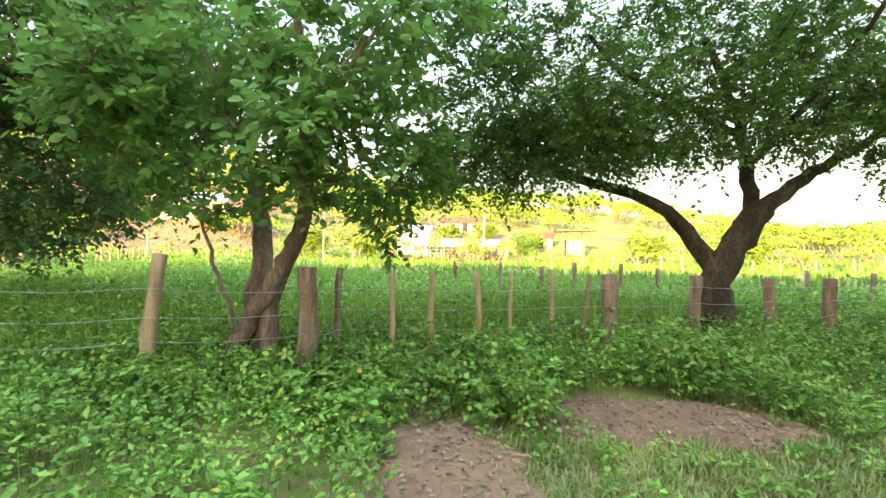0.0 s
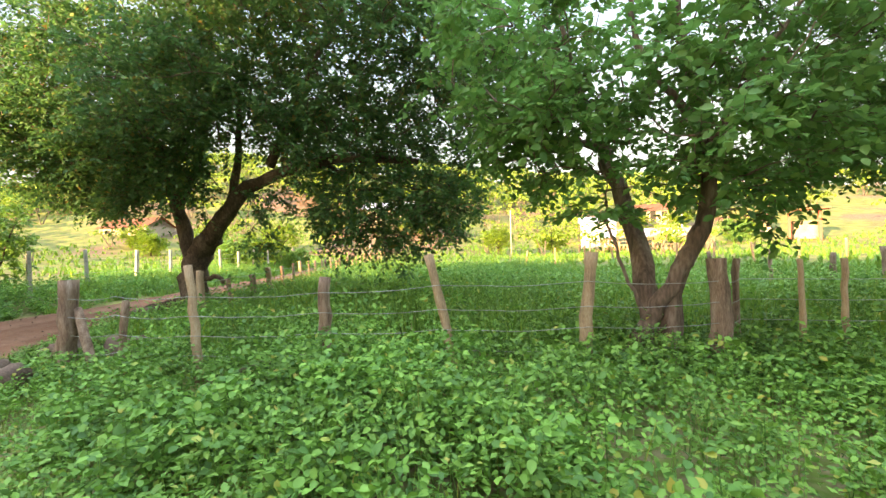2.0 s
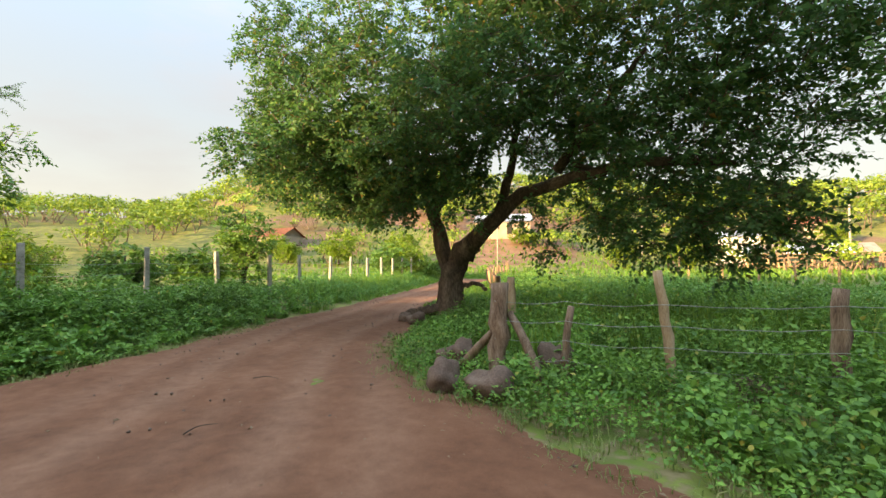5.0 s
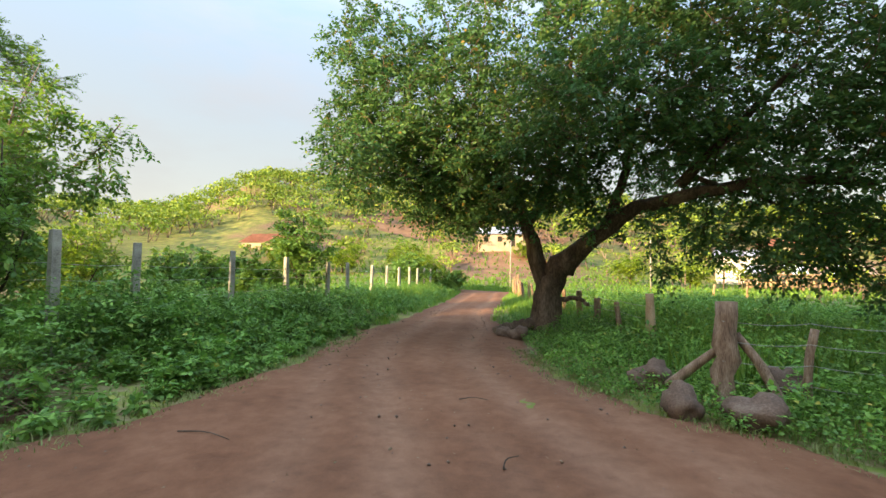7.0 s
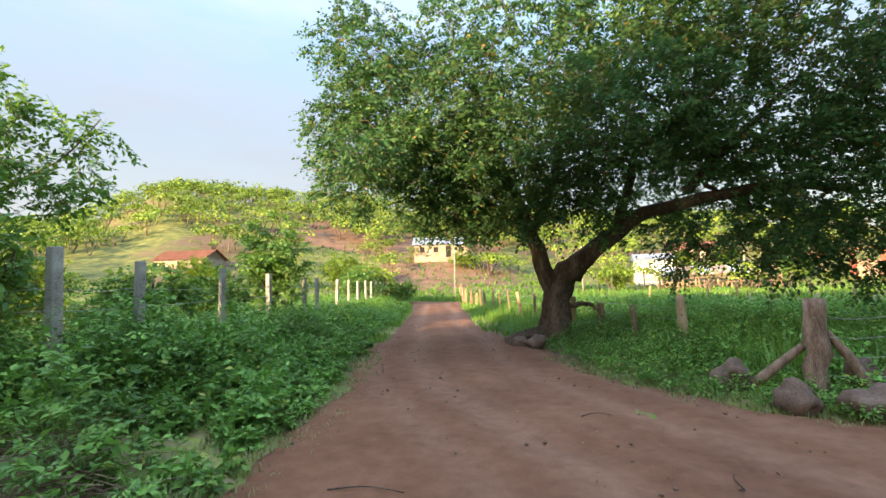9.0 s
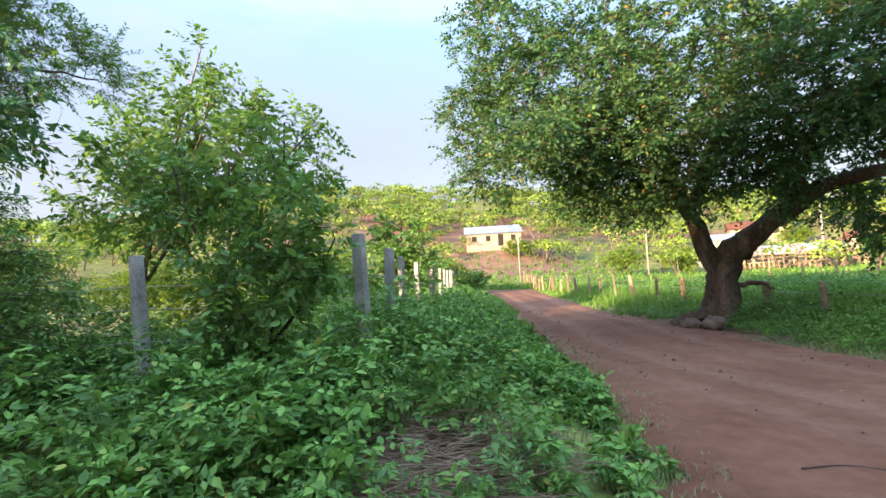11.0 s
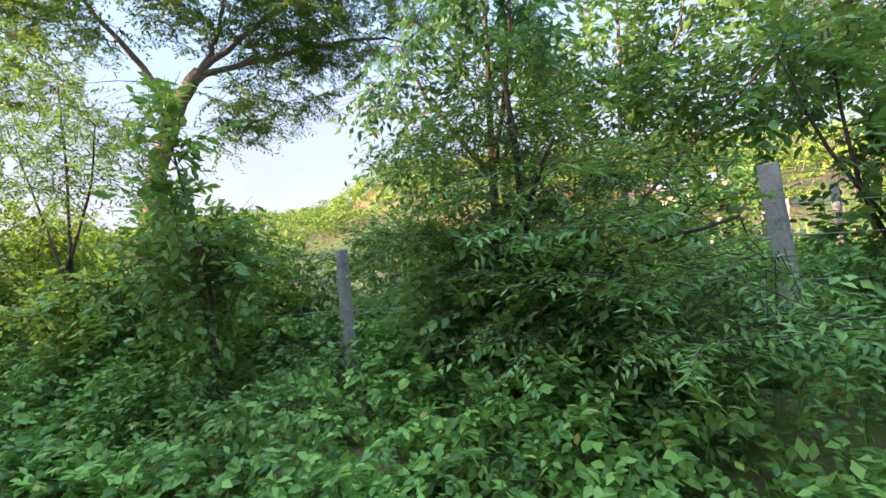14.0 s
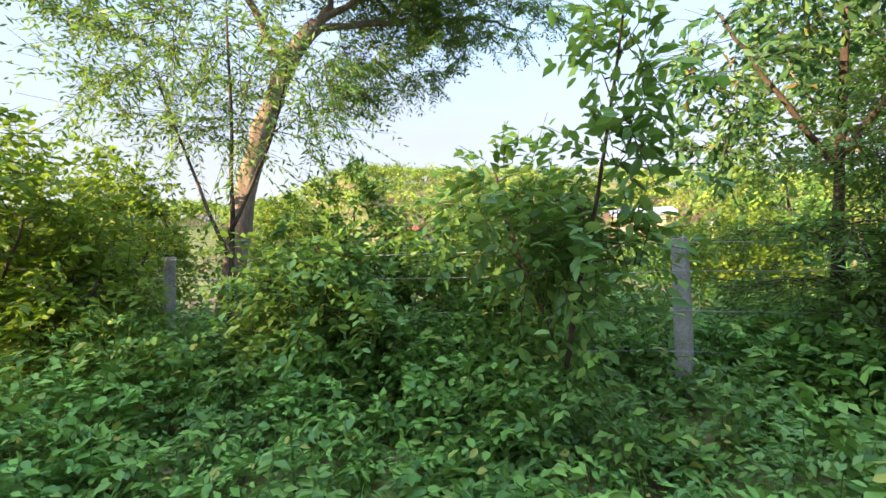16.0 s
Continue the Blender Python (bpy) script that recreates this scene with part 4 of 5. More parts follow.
# ---- shrubs and young trees on the bank ----
tree("sapling", (-21.4, -1.65, 0.25), [
    ([(0, 0, -0.1), (0.0, 0.02, 1.2), (-0.1, 0.35, 2.6), (-0.15, 0.8, 4.2), (-0.2, 1.2, 5.6)], 0.055, 0.012),
    ([(0.0, 0.12, 1.5), (0.8, 0.2, 2.3), (1.6, 0.35, 3.0), (2.1, 0.4, 3.6)], 0.03, 0.01), ([(0, 0.15, 1.8), (-0.6, 0.2, 2.7), (-1.1, 0.5, 3.8), (-1.2, 0.6, 4.5)], 0.03, 0.01), ([(-0.05, 0.3, 2.4), (0.5, 0.5, 3.3), (0.85, 0.6, 4.4)], 0.025, 0.01), ([(0, 0.2, 1.9), (0.7, 0.8, 2.7), (1.4, 1.5, 3.4), (1.8, 1.9, 4.2)], 0.03, 0.01)],
    [(0, 0.4, 2.5, 1.2, 0.9, 0.5), (-0.9, 0.4, 3.2, 0.9, 0.7, 0.7), (0.7, 0.5, 3.1, 0.8, 0.7, 0.7), (1.5, 0.35, 2.9, 0.7, 0.5, 0.5), (-0.1, 0.7, 4.0, 0.6, 0.5, 0.7), (-0.2, 1.1, 5.1, 0.28, 0.28, 0.6), (-1.2, 0.6, 4.1, 0.35, 0.35, 0.6), (0.85, 0.6, 4.1, 0.25, 0.25, 0.5), (2.0, 0.4, 3.3, 0.35, 0.35, 0.45), (-1.5, 0.2, 2.6, 0.6, 0.5, 0.4), (1.7, 1.8, 3.8, 0.45, 0.45, 0.5), (1.5, 1.4, 3.0, 0.7, 0.6, 0.5), (1.0, 1.0, 4.0, 0.45, 0.45, 0.5)],
    M_BARKPALE, M_SHRUB, "tall broadleaf sapling with pale stem among bank weeds", 41, tips=240, sprigs=4, per=10, size=(0.125, 0.062), sprig=0.45, tilt=0.9, thin=True, category="tree")
tree("shrub", (-18.95, -1.75, 0.25), [
    ([(0, 0, -0.1), (0.1, 0.1, 0.8), (0.3, 0.1, 1.8), (0.45, 0.05, 3.2)], 0.045, 0.01), ([(0.05, 0, 0.5), (0.6, 0.2, 1.2), (1.0, 0.2, 1.8)], 0.03, 0.01), ([(0, 0, 0.5), (-0.4, 0, 1.4), (-0.5, 0.05, 2.9)], 0.03, 0.01), ([(-0.2, 0, 1.0), (-0.6, -0.3, 1.9), (-0.85, -0.45, 2.8)], 0.022, 0.008)],
    [(0.1, 0, 1.35, 0.8, 0.65, 0.55), (0.45, -0.05, 2.0, 0.65, 0.5, 0.5), (-0.4, 0.1, 2.0, 0.5, 0.45, 0.5), (0.7, 0, 1.5, 0.35, 0.35, 0.3), (0.45, 0.02, 2.75, 0.2, 0.2, 0.45), (-0.5, 0.03, 2.6, 0.17, 0.17, 0.4), (0.1, 0, 2.45, 0.18, 0.18, 0.4), (-0.8, -0.4, 2.4, 0.3, 0.3, 0.45), (0.0, -0.3, 0.8, 0.7, 0.5, 0.35)],
    M_BARK, M_SHRUB, "broadleaf shrub with upright leafy shoots by a concrete post", 42, tips=105, sprigs=4, per=10, size=(0.11, 0.06), sprig=0.42, tilt=1.0, thin=True, category="shrub", round_leaf=True)
tree("shrub", (-21.55, -3.7, 0.25), [
    ([(0, 0, -0.1), (0.02, 0, 0.9), (0.05, 0.05, 1.8), (0.0, 0.05, 2.9)], 0.085, 0.02), ([(0, 0, 0.7), (0.8, -0.1, 1.1), (1.7, -0.2, 1.3)], 0.035, 0.01), ([(0, 0, 0.9), (-0.7, 0, 1.3), (-1.3, 0, 1.6)], 0.035, 0.01), ([(0.05, 0, 1.4), (0.6, -0.5, 1.8), (0.9, -0.8, 1.9)], 0.03, 0.01)],
    [(0, 0, 2.8, 0.45, 0.45, 0.07), (0.1, 0, 2.45, 0.75, 0.65, 0.06), (-0.1, 0, 2.1, 0.95, 0.85, 0.06), (0.2, 0, 1.75, 1.15, 0.95, 0.06), (0.5, -0.1, 1.38, 1.35, 0.95, 0.06), (0.9, -0.2, 1.02, 1.35, 0.9, 0.06), (1.2, -0.3, 0.7, 1.2, 0.8, 0.06), (-0.6, 0, 1.45, 0.95, 0.8, 0.06), (-0.7, 0.1, 1.0, 0.9, 0.8, 0.06)],
    M_BARK, M_SHRUB, "dark green feathery shrub in flat spreading layers", 43, tips=230, sprigs=5, per=18, size=(0.075, 0.026), sprig=0.5, tilt=0.06, droop=0.1, lift=2.2, thin=True, category="shrub")
tree("young_tree", (-22.35, -3.1, 0.25), [
    ([(0, 0, -0.1), (0.1, 0.0, 1.5), (0.2, 0.0, 3.0), (0.3, 0.0, 4.4)], 0.07, 0.02), ([(0.15, 0.0, 2.0), (-0.4, -0.3, 3.0), (-0.8, -0.4, 3.8)], 0.035, 0.012), ([(0.2, 0.0, 2.2), (0.7, -0.3, 3.1), (0.9, -0.4, 4.0)], 0.035, 0.012)],
    [(0.2, -0.1, 3.5, 0.75, 0.65, 0.7), (-0.7, -0.35, 3.2, 0.55, 0.5, 0.6), (0.8, -0.35, 3.4, 0.5, 0.45, 0.6), (0.3, -0.1, 4.3, 0.35, 0.35, 0.5), (-0.8, -0.2, 2.5, 0.5, 0.45, 0.4)],
    M_BARK, M_LEAF_C, "young tree with hanging dark leaves behind the bank fence", 44, tips=85, sprigs=4, per=9, size=(0.13, 0.058), sprig=0.45, droop=0.6, thin=True)
tree("feathery_tree", (-30.2, -5.05, 0.25), [
    ([(0, 0, -0.2), (0.1, 0.2, 1.8), (0.25, 0.5, 3.5), (0.55, 0.95, 5.0), (0.75, 1.4, 5.8)], 0.19, 0.13),
    ([(0.5, 0.9, 4.9), (0.2, 0.4, 5.9), (-0.1, -0.4, 7.2), (-0.2, -0.8, 8.2)], 0.09, 0.03),
    ([(0.72, 1.35, 5.7), (0.9, 1.8, 6.8), (1.0, 2.2, 8.6)], 0.08, 0.03),
    ([(0.75, 1.4, 5.8), (1.3, 2.4, 6.8), (1.8, 3.6, 7.9)], 0.08, 0.025),
    ([(0.75, 1.4, 5.75), (1.5, 3.0, 6.3), (2.2, 4.8, 6.9), (2.6, 6.0, 7.0)], 0.08, 0.02)],
    [(0.3, 0.2, 8.6, 2.0, 2.0, 1.0), (1.7, 3.6, 8.2, 1.9, 2.0, 1.0), (2.4, 5.2, 7.2, 1.6, 1.8, 0.9), (1.4, 3.6, 6.4, 1.2, 1.6, 0.5), (-0.6, -2.0, 7.4, 1.6, 1.5, 0.9), (1.0, 2.4, 9.4, 2.2, 2.4, 0.8), (0.9, 1.6, 7.2, 1.6, 1.5, 0.7), (1.7, 3.2, 7.0, 1.6, 1.6, 0.8), (-0.3, -1.0, 6.6, 1.2, 1.2, 0.5), (-0.3, -1.6, 5.3, 1.2, 1.2, 0.5), (1.2, 2.8, 5.2, 1.2, 1.4, 0.5), (0.9, 1.9, 4.4, 0.8, 1.0, 0.4)],
    M_BARKPALE, M_FEATHER, "tall airy tree with pale forked trunk and feathery foliage", 45, tips=840, sprigs=5, per=16, size=(0.12, 0.042), sprig=0.6, tilt=0.22, droop=0.1, lift=1.2)
tree("young_tree", (-27.6, -6.3, 0.25), [
    ([(0, 0, -0.1), (0, 0.05, 1.4), (-0.1, 0.1, 2.8), (-0.2, 0.1, 4.4)], 0.04, 0.012), ([(0, 0, 1.4), (-0.5, -0.2, 2.5), (-0.9, -0.4, 3.6)], 0.025, 0.01), ([(0, 0, 1.6), (0.4, 0.3, 2.7), (0.6, 0.4, 3.6)], 0.025, 0.01)],
    [(-0.2, 0, 3.7, 1.0, 0.9, 1.1), (-0.9, -0.4, 3.4, 0.8, 0.7, 0.9), (0.5, 0.3, 3.2, 0.7, 0.7, 0.8)],
    M_BARK, M_FEATHER, "slim young tree with long feathery fronds", 46, tips=64, sprigs=4, per=28, size=(0.10, 0.03), sprig=1.0, tilt=0.7, droop=0.3, thin=True)
tree("sapling", (-24.1, -5.5, 0.25), [
    ([(0, 0, -0.1), (0.15, 0, 0.9), (0.4, -0.2, 1.7), (0.68, -0.45, 2.8)], 0.03, 0.008), ([(0, 0, 0.6), (-0.4, 0, 1.5), (-0.6, 0.1, 2.1)], 0.03, 0.01)],
    [(0.64, -0.4, 2.35, 0.16, 0.16, 0.55), (0.1, 0, 1.3, 0.5, 0.5, 0.5), (-0.5, 0, 1.6, 0.5, 0.5, 0.5)],
    M_BARK, M_SHRUB, "leafy sapling with one tall shoot above the fence", 47, tips=75, sprigs=4, per=9, size=(0.12, 0.06), sprig=0.42, tilt=1.0, thin=True, round_leaf=True)
rng = np.random.default_rng(50)
for k, (x, y, h, w, m) in enumerate([(-25.7, -4.2, 1.8, 1.2, M_SHRUB), (-27.2, -4.9, 2.3, 1.2, M_SHRUB), (-29.0, -8.1, 2.9, 1.4, M_SUN_TINT), (-31.6, -8.6, 2.9, 1.5, M_SUN_TINT), (-33.8, -9.6, 3.2, 1.6, M_SUN_TINT), (-37.0, -11.0, 3.2, 1.8, M_SUN_TINT), (-25.9, -1.5, 2.2, 1.4, M_SHRUB),
                                    (-23.6, 1.0, 2.2, 1.4, M_SUN_TINT), (-21.4, -3.9, 1.5, 1.0, M_SHRUB), (-26.3, -6.1, 1.5, 0.9, M_SHRUB), (-31.5, -3.0, 2.8, 1.8, M_SUN_TINT), (-34.5, -5.5, 3.0, 1.9, M_SUN_TINT), (-29.0, 2.5, 2.4, 1.7, M_SUN_TINT), (-40.0, -13.0, 3.4, 2.0, M_SUN_TINT), (-30.6, -6.5, 2.9, 1.4, M_SUN_TINT), (-33.5, -5.8, 3.2, 1.8, M_SUN_TINT), (-28.6, -7.6, 1.9, 1.0, M_SUN_TINT)]):
    tree("shrub", (x, y, float(height(x, y))), [([(0, 0, -0.1), (0.1, 0, h * 0.4), (0, 0.1, h * 0.85)], 0.04, 0.012), ([(0, 0, 0.2), (w * 0.5, 0.1, h * 0.4), (w * 0.7, 0.2, h * 0.6)], 0.025, 0.01), ([(0, 0, 0.2), (-w * 0.5, -0.1, h * 0.4), (-w * 0.7, 0, h * 0.6)], 0.025, 0.01)],
         [(0, 0, h * 0.62, w * 0.85, w * 0.8, h * 0.36), (w * 0.55, 0.1, h * 0.42, w * 0.5, w * 0.5, h * 0.33), (-w * 0.55, 0, h * 0.45, w * 0.5, w * 0.5, h * 0.34), (0.2 * w, -0.1, h * 0.85, w * 0.35, w * 0.35, h * 0.2)],
         M_BARK, m, "dense leafy shrub on the overgrown bank" if m is M_SHRUB else "shrub on the overgrown bank, leaves coloured yellow-green as if sunlit", 200 + k, tips=140, sprigs=4, per=10, size=(0.11, 0.058), sprig=0.38, tilt=0.6, thin=True, category="shrub", group="bank shrubs")

log_ = put("leaning_log", *tube(spline([(0, 0, -0.1), (0.25, 0.08, 0.4), (0.5, 0.2, 0.95)], 8), np.linspace(0.085, 0.06, 8), 9, 0.06, 0, np.random.default_rng(4)), M_BARKRED)
log_.location = (-28.0, -6.3, float(height(-28.0, -6.3)))
tagged(log_, "short brown log leaning in the bank growth", "log")

# ---- single trees and bushes further off ----
for k, (x, y, h, w, m, what) in enumerate([(-22.4, 7.4, 3.9, 1.15, M_SHRUB, "young_tree"), (-55.0, 44.0, 5.0, 3.2, M_SUN_TINT, "young_tree"), (-48.0, 50.0, 5.0, 3.4, M_SUN_TINT, "young_tree"), (-29.6, 24.6, 2.8, 1.7, M_SHRUB, "shrub"), (-31.0, 28.5, 3.2, 2.0, M_SUN_TINT, "shrub"),
                                          (-11.0, 63.0, 4.2, 2.4, M_SUN_TINT, "shrub"), (-18.0, 60.0, 4.0, 2.6, M_SUN_TINT, "shrub"), (13.6, 73.5, 3.6, 2.4, M_SHRUB, "shrub"), (27.0, 58.0, 4.4, 3.0, M_SUN_TINT, "shrub"), (34.0, 50.0, 4.8, 3.2, M_SUN_TINT, "shrub"), (-24.6, 6.8, 1.9, 1.3, M_SHRUB, "shrub"), (-23.0, 3.6, 1.9, 1.3, M_SHRUB, "shrub"), (-67.5, 42.5, 3.4, 2.4, M_SUN_TINT, "shrub"), (-62.0, 40.5, 3.0, 2.4, M_SUN_TINT, "shrub"), (1.5, 89.0, 3.6, 2.8, M_SUN_TINT, "shrub"), (8.5, 90.0, 4.0, 2.8, M_SUN_TINT, "shrub"), (15.5, 78.5, 3.4, 2.6, M_SUN_TINT, "shrub"), (-34.5, 66.0, 3.2, 2.4, M_SUN_TINT, "shrub"), (-28.9, 29.8, 2.0, 1.5, M_SHRUB, "shrub")]):
    tree(what, (x, y, float(height(x, y))), [([(0, 0, -0.2), (0.1, 0, h * 0.4), (0, 0.1, h * 0.85)], 0.03 * h, 0.02), ([(0, 0, h * 0.2), (w * 0.5, 0.1, h * 0.5), (w * 0.7, 0.2, h * 0.65)], 0.012 * h, 0.012), ([(0, 0, h * 0.2), (-w * 0.5, -0.1, h * 0.5), (-w * 0.7, 0, h * 0.65)], 0.012 * h, 0.012)],
         [(0, 0, h * 0.68, w * 0.8, w * 0.75, h * 0.3), (w * 0.5, 0.1, h * 0.55, w * 0.5, w * 0.5, h * 0.25), (-w * 0.5, 0, h * 0.55, w * 0.5, w * 0.5, h * 0.25), (0.1 * w, 0, h * 0.35, w * 0.6, w * 0.6, h * 0.2)],
         M_BARK, m, "leafy bush standing in the open meadow" if what == "shrub" else "rounded young tree standing below the hill", 400 + k, tips=110, sprigs=4, per=8, size=(0.07 * w + 0.08, 0.04 * w + 0.05), sprig=0.16 * w + 0.2, tilt=0.4, thin=True, category=what.replace("_", " "), group="meadow bushes")

# ---- houses, shed and corral beyond the meadow ----
def building(name, at, turn, w, d, h, roof_h, wall, roof, label, openings=(), gable=True, over=0.4):
    """A low house: walls, roof, and front panels painted dark as shaded doors and windows."""
    root = empty(name, (at[0], at[1], at[2]), turn)
    t = 0.2
    for nm, bm in (("wall", box(w, t, h + 2.0, (0, -d / 2 + t / 2, -2.6))), ("wall", box(w, t, h + 2.0, (0, d / 2 - t / 2, -2.6))), ("wall", box(t, d - 2 * t, h + 2.0, (-w / 2 + t / 2, 0, -2.6))), ("wall", box(t, d - 2 * t, h + 2.0, (w / 2 - t / 2, 0, -2.6)))):
        part(nm, bm, wall, root)
    bm = bmesh.new()
    z, o = h - 0.6, over
    if gable:
        ring_ = [(-w / 2 - o, -d / 2 - o, z - 0.1), (-w / 2 - o, 0, z + roof_h), (-w / 2 - o, d / 2 + o, z - 0.1)]
    else:
        ring_ = [(-w / 2 - o, -d / 2 - o, z), (-w / 2 - o, d / 2 + o, z + roof_h)]
    lo = [bm.verts.new(p) for p in ring_]
    hi = [bm.verts.new((p[0] + w + 2 * o, p[1], p[2])) for p in ring_]
    for i_ in range(len(lo) - 1):
        bm.faces.new((lo[i_], hi[i_], hi[i_ + 1], lo[i_ + 1]))
    bmesh.ops.solidify(bm, geom=bm.faces[:], thickness=0.12)
    part("roof", bm, roof, root)
    if gable:
        for s in (-1, 1):
            bm = bmesh.new()
            tri = [bm.verts.new((s * (w / 2 - 0.02), y_, z_)) for y_, z_ in ((-d / 2, z - 0.05), (d / 2, z - 0.05), (0, z + roof_h - 0.1))]
            bm.faces.new(tri)
            bmesh.ops.solidify(bm, geom=bm.faces[:], thickness=0.1 * s)
            part("gable", bm, wall, root)
    for kind, x, z0, ww, hh in openings:
        f = part(kind, box(ww, 0.06, hh, (x, -d / 2 - 0.01, z0)), M_DARK, root)
        part("frame", box(ww + 0.16, 0.05, 0.1, (x, -d / 2 - 0.05, z0 + hh)), wall, f)
    return tagged(root, label, "house")


def ground_z(x, y):
    return float(height(x, y))


building("long_house", (-40.2, 70.2, 6.5), radians(22), 9.6, 5, 2.8, 1.9, M_CREAM, M_METAL, "long cream plastered house with blue-grey sheet roof", [("window", -3.4, 0.9, 0.8, 0.9), ("window", -1.0, 0.9, 0.8, 0.9), ("door", 1.2, 0.0, 0.9, 2.0), ("window", 3.4, 0.9, 0.8, 0.9)], gable=False)
building("farmhouse", (-75.0, 47.6, 4.3), radians(14), 8.2, 6, 2.9, 1.6, M_CREAM, M_TILE, "farmhouse with red clay tile roof on the slope", [("window", -2.6, 0.9, 0.9, 0.9), ("door", 0.4, 0.0, 1.0, 2.0), ("window", 2.8, 0.9, 0.9, 0.9)])
building("white_shed", (-5.0, 76.0, 0.4), radians(2), 5.4, 5, 5.2, 0.9, M_WHITE, M_METAL, "whitewashed shed with pale sheet roof at the meadow edge", [("window", 1.2, 1.6, 0.7, 0.7)], gable=True)
building("hill_house", (4.2, 97.0, 5.4), radians(-3), 9.0, 6, 2.8, 1.5, M_CREAM, M_TILE, "plastered house with red tile roof up the slope", [("window", -2, 0.9, 1.0, 1.0), ("door", 0.6, 0, 1.0, 2.1), ("window", 2.6, 0.9, 1.0, 1.0)])
building("hill_house", (17.2, 84.0, 2.2), radians(-12), 7.0, 5, 2.6, 1.1, M_CREAM, M_TILE, "low plaster house with faded tile roof behind bushes", [("window", -1.6, 0.9, 0.9, 0.9), ("door", 1.4, 0, 0.9, 2.0)])


def porch(x, y, turn):
    root = empty("porch_shelter", (x, y, ground_z(x, y)), turn)
    for a in (-1.6, 1.6):
        for b in (-1.2, 1.2):
            part("pillar", box(0.3, 0.3, 4.4, (a, b, -0.4), 0.02), M_REDPAINT, root)
    bm = box(5.4, 4.2, 0.16, (0, 0, 4.0))
    part("roof", bm, M_TILE, root)
    part("wall", box(3.0, 0.15, 3.0, (0, 1.3, -0.4)), M_RUST, root)
    return tagged(root, "open porch shelter with red painted pillars", "shelter")


porch(21.4, 72.0, radians(-16))


def corral():
    """Cattle pen of poles and boards under a low patched roof."""
    root = empty("corral", (2.8, 69.5, 0), radians(-2))
    rng = np.random.default_rng(77)
    for a in np.linspace(-7.2, 7.2, 13):
        for b in (-2.4, 2.4):
            h = (2.9 if b < 0 else 3.9) if abs(a) < 6.8 and int(a * 10) % 2 == 0 else 2.6
            part("post", box(0.17, 0.17, h, (a + rng.normal(0, 0.08), b, -0.5), 0.02), M_POST, root)
    for z in (0.5, 1.05, 1.6, 2.05):
        for b in (-2.5, 2.5):
            for a in np.linspace(-6.0, 6.0, 6):
                bm = box(2.5, 0.07, 0.13, (a, b, z + rng.normal(0, 0.05)))
                part("rail", bm, M_POST if rng.random() < 0.75 else M_STICK, root)
    for k, a in enumerate(np.linspace(-6.2, 5.0, 6)):
        bm = box(2.3, 4.8 + rng.uniform(-0.3, 0.3), 0.06, (a, 0.0, 0))
        p = part("roof_sheet", bm, M_RUST if k % 2 else M_METAL, root)
        p.location, p.rotation_euler = (0, 0, 2.85 + rng.uniform(-0.08, 0.08)), (0.26, rng.normal(0, 0.01), 0)
    for a in np.linspace(-6.8, 6.8, 26):
        part("board", box(0.2, 0.05, 1.3 + rng.uniform(0, 0.7), (a, -2.62, -0.3)), M_POST if rng.random() < 0.6 else M_STICK, root)
    return tagged(root, "cattle corral of poles and boards with patched sheet roof", "corral")


corral()
for x, y, h, r in ((-27.5, 40.8, 5.2, 0.07), (6.5, 69.7, 8.2, 0.13), (-15.0, 55.0, 6.0, 0.09)):
    ob = put("utility_pole", *tube([(0, 0, -0.5), (0, 0, h * 0.5), (0.03, 0, h)], (r, r * 0.92, r * 0.8), 10), M_CONCRETE)
    ob.location = (x, y, ground_z(x, y))
    tagged(ob, "slim pale concrete utility pole beyond the meadow", "pole", "poles")

# ---- woods on the hills, one sheet of many trees ----
rng = np.random.default_rng(70)
az = np.radians(rng.uniform(-52, 92, 2000))
r = 58 + 116 * rng.uniform(0, 1, 2000) ** 0.7
tx, ty = -10 - r * np.sin(az), r * np.cos(az)
low = (r < 100) & (rng.uniform(0, 1, 2000) < 0.5)
clear = np.zeros(2000, bool)
for hx, hy, hr in ((-40, 70, 9), (-73, 49, 9), (-5, 76, 9), (4, 97, 9), (17, 84, 9), (-41, 82, 9), (21, 72, 7), (3, 69, 11), (-32, 52, 12), (-38, 60, 10)):
    ex, ey = hx + 10, hy
    el = np.hypot(ex, ey)
    along = ((tx + 10) * ex + ty * ey) / el
    across = np.abs((tx + 10) * ey - ty * ex) / el
    clear |= (across < hr * 0.62) & (along < el + 3) & (along > el - 7)
gone = low | clear | ((ripple(tx, ty, 0.06, 0.3) > 0.3) & (r < 150))
tx, ty, r = tx[~gone], ty[~gone], r[~gone]
n = len(tx)
size = rng.uniform(1.7, 3.6, n) * np.where(r < 85, 0.7, 1.0)
foot = np.stack([tx, ty, height(tx, ty)], 1)
lobes, k = 5, 21
off = rng.normal(0, 0.55, (n, lobes, 3)) * np.array([1, 1, 0.28])
C = foot[:, None] + (off + np.array([0, 0, 1.15])) * size[:, None, None]
q = unit(rng.normal(0, 1, (n, lobes, k, 3))) * rng.uniform(0.7, 1.05, (n, lobes, k, 1))
q[..., 2] = np.abs(q[..., 2]) * 1.2 - 0.35
wide = (size[:, None] * rng.uniform(0.42, 0.8, (n, lobes)))[..., None, None] * np.array([1, 1, 0.55])
P = (C[:, :, None] + q * wide).reshape(-1, 3)
N = q.reshape(-1, 3) + np.array([0, 0, 0.4]) + rng.normal(0, 0.25, (len(P), 3))
D = unit(np.cross(N, rng.normal(0, 1, (len(P), 3))))
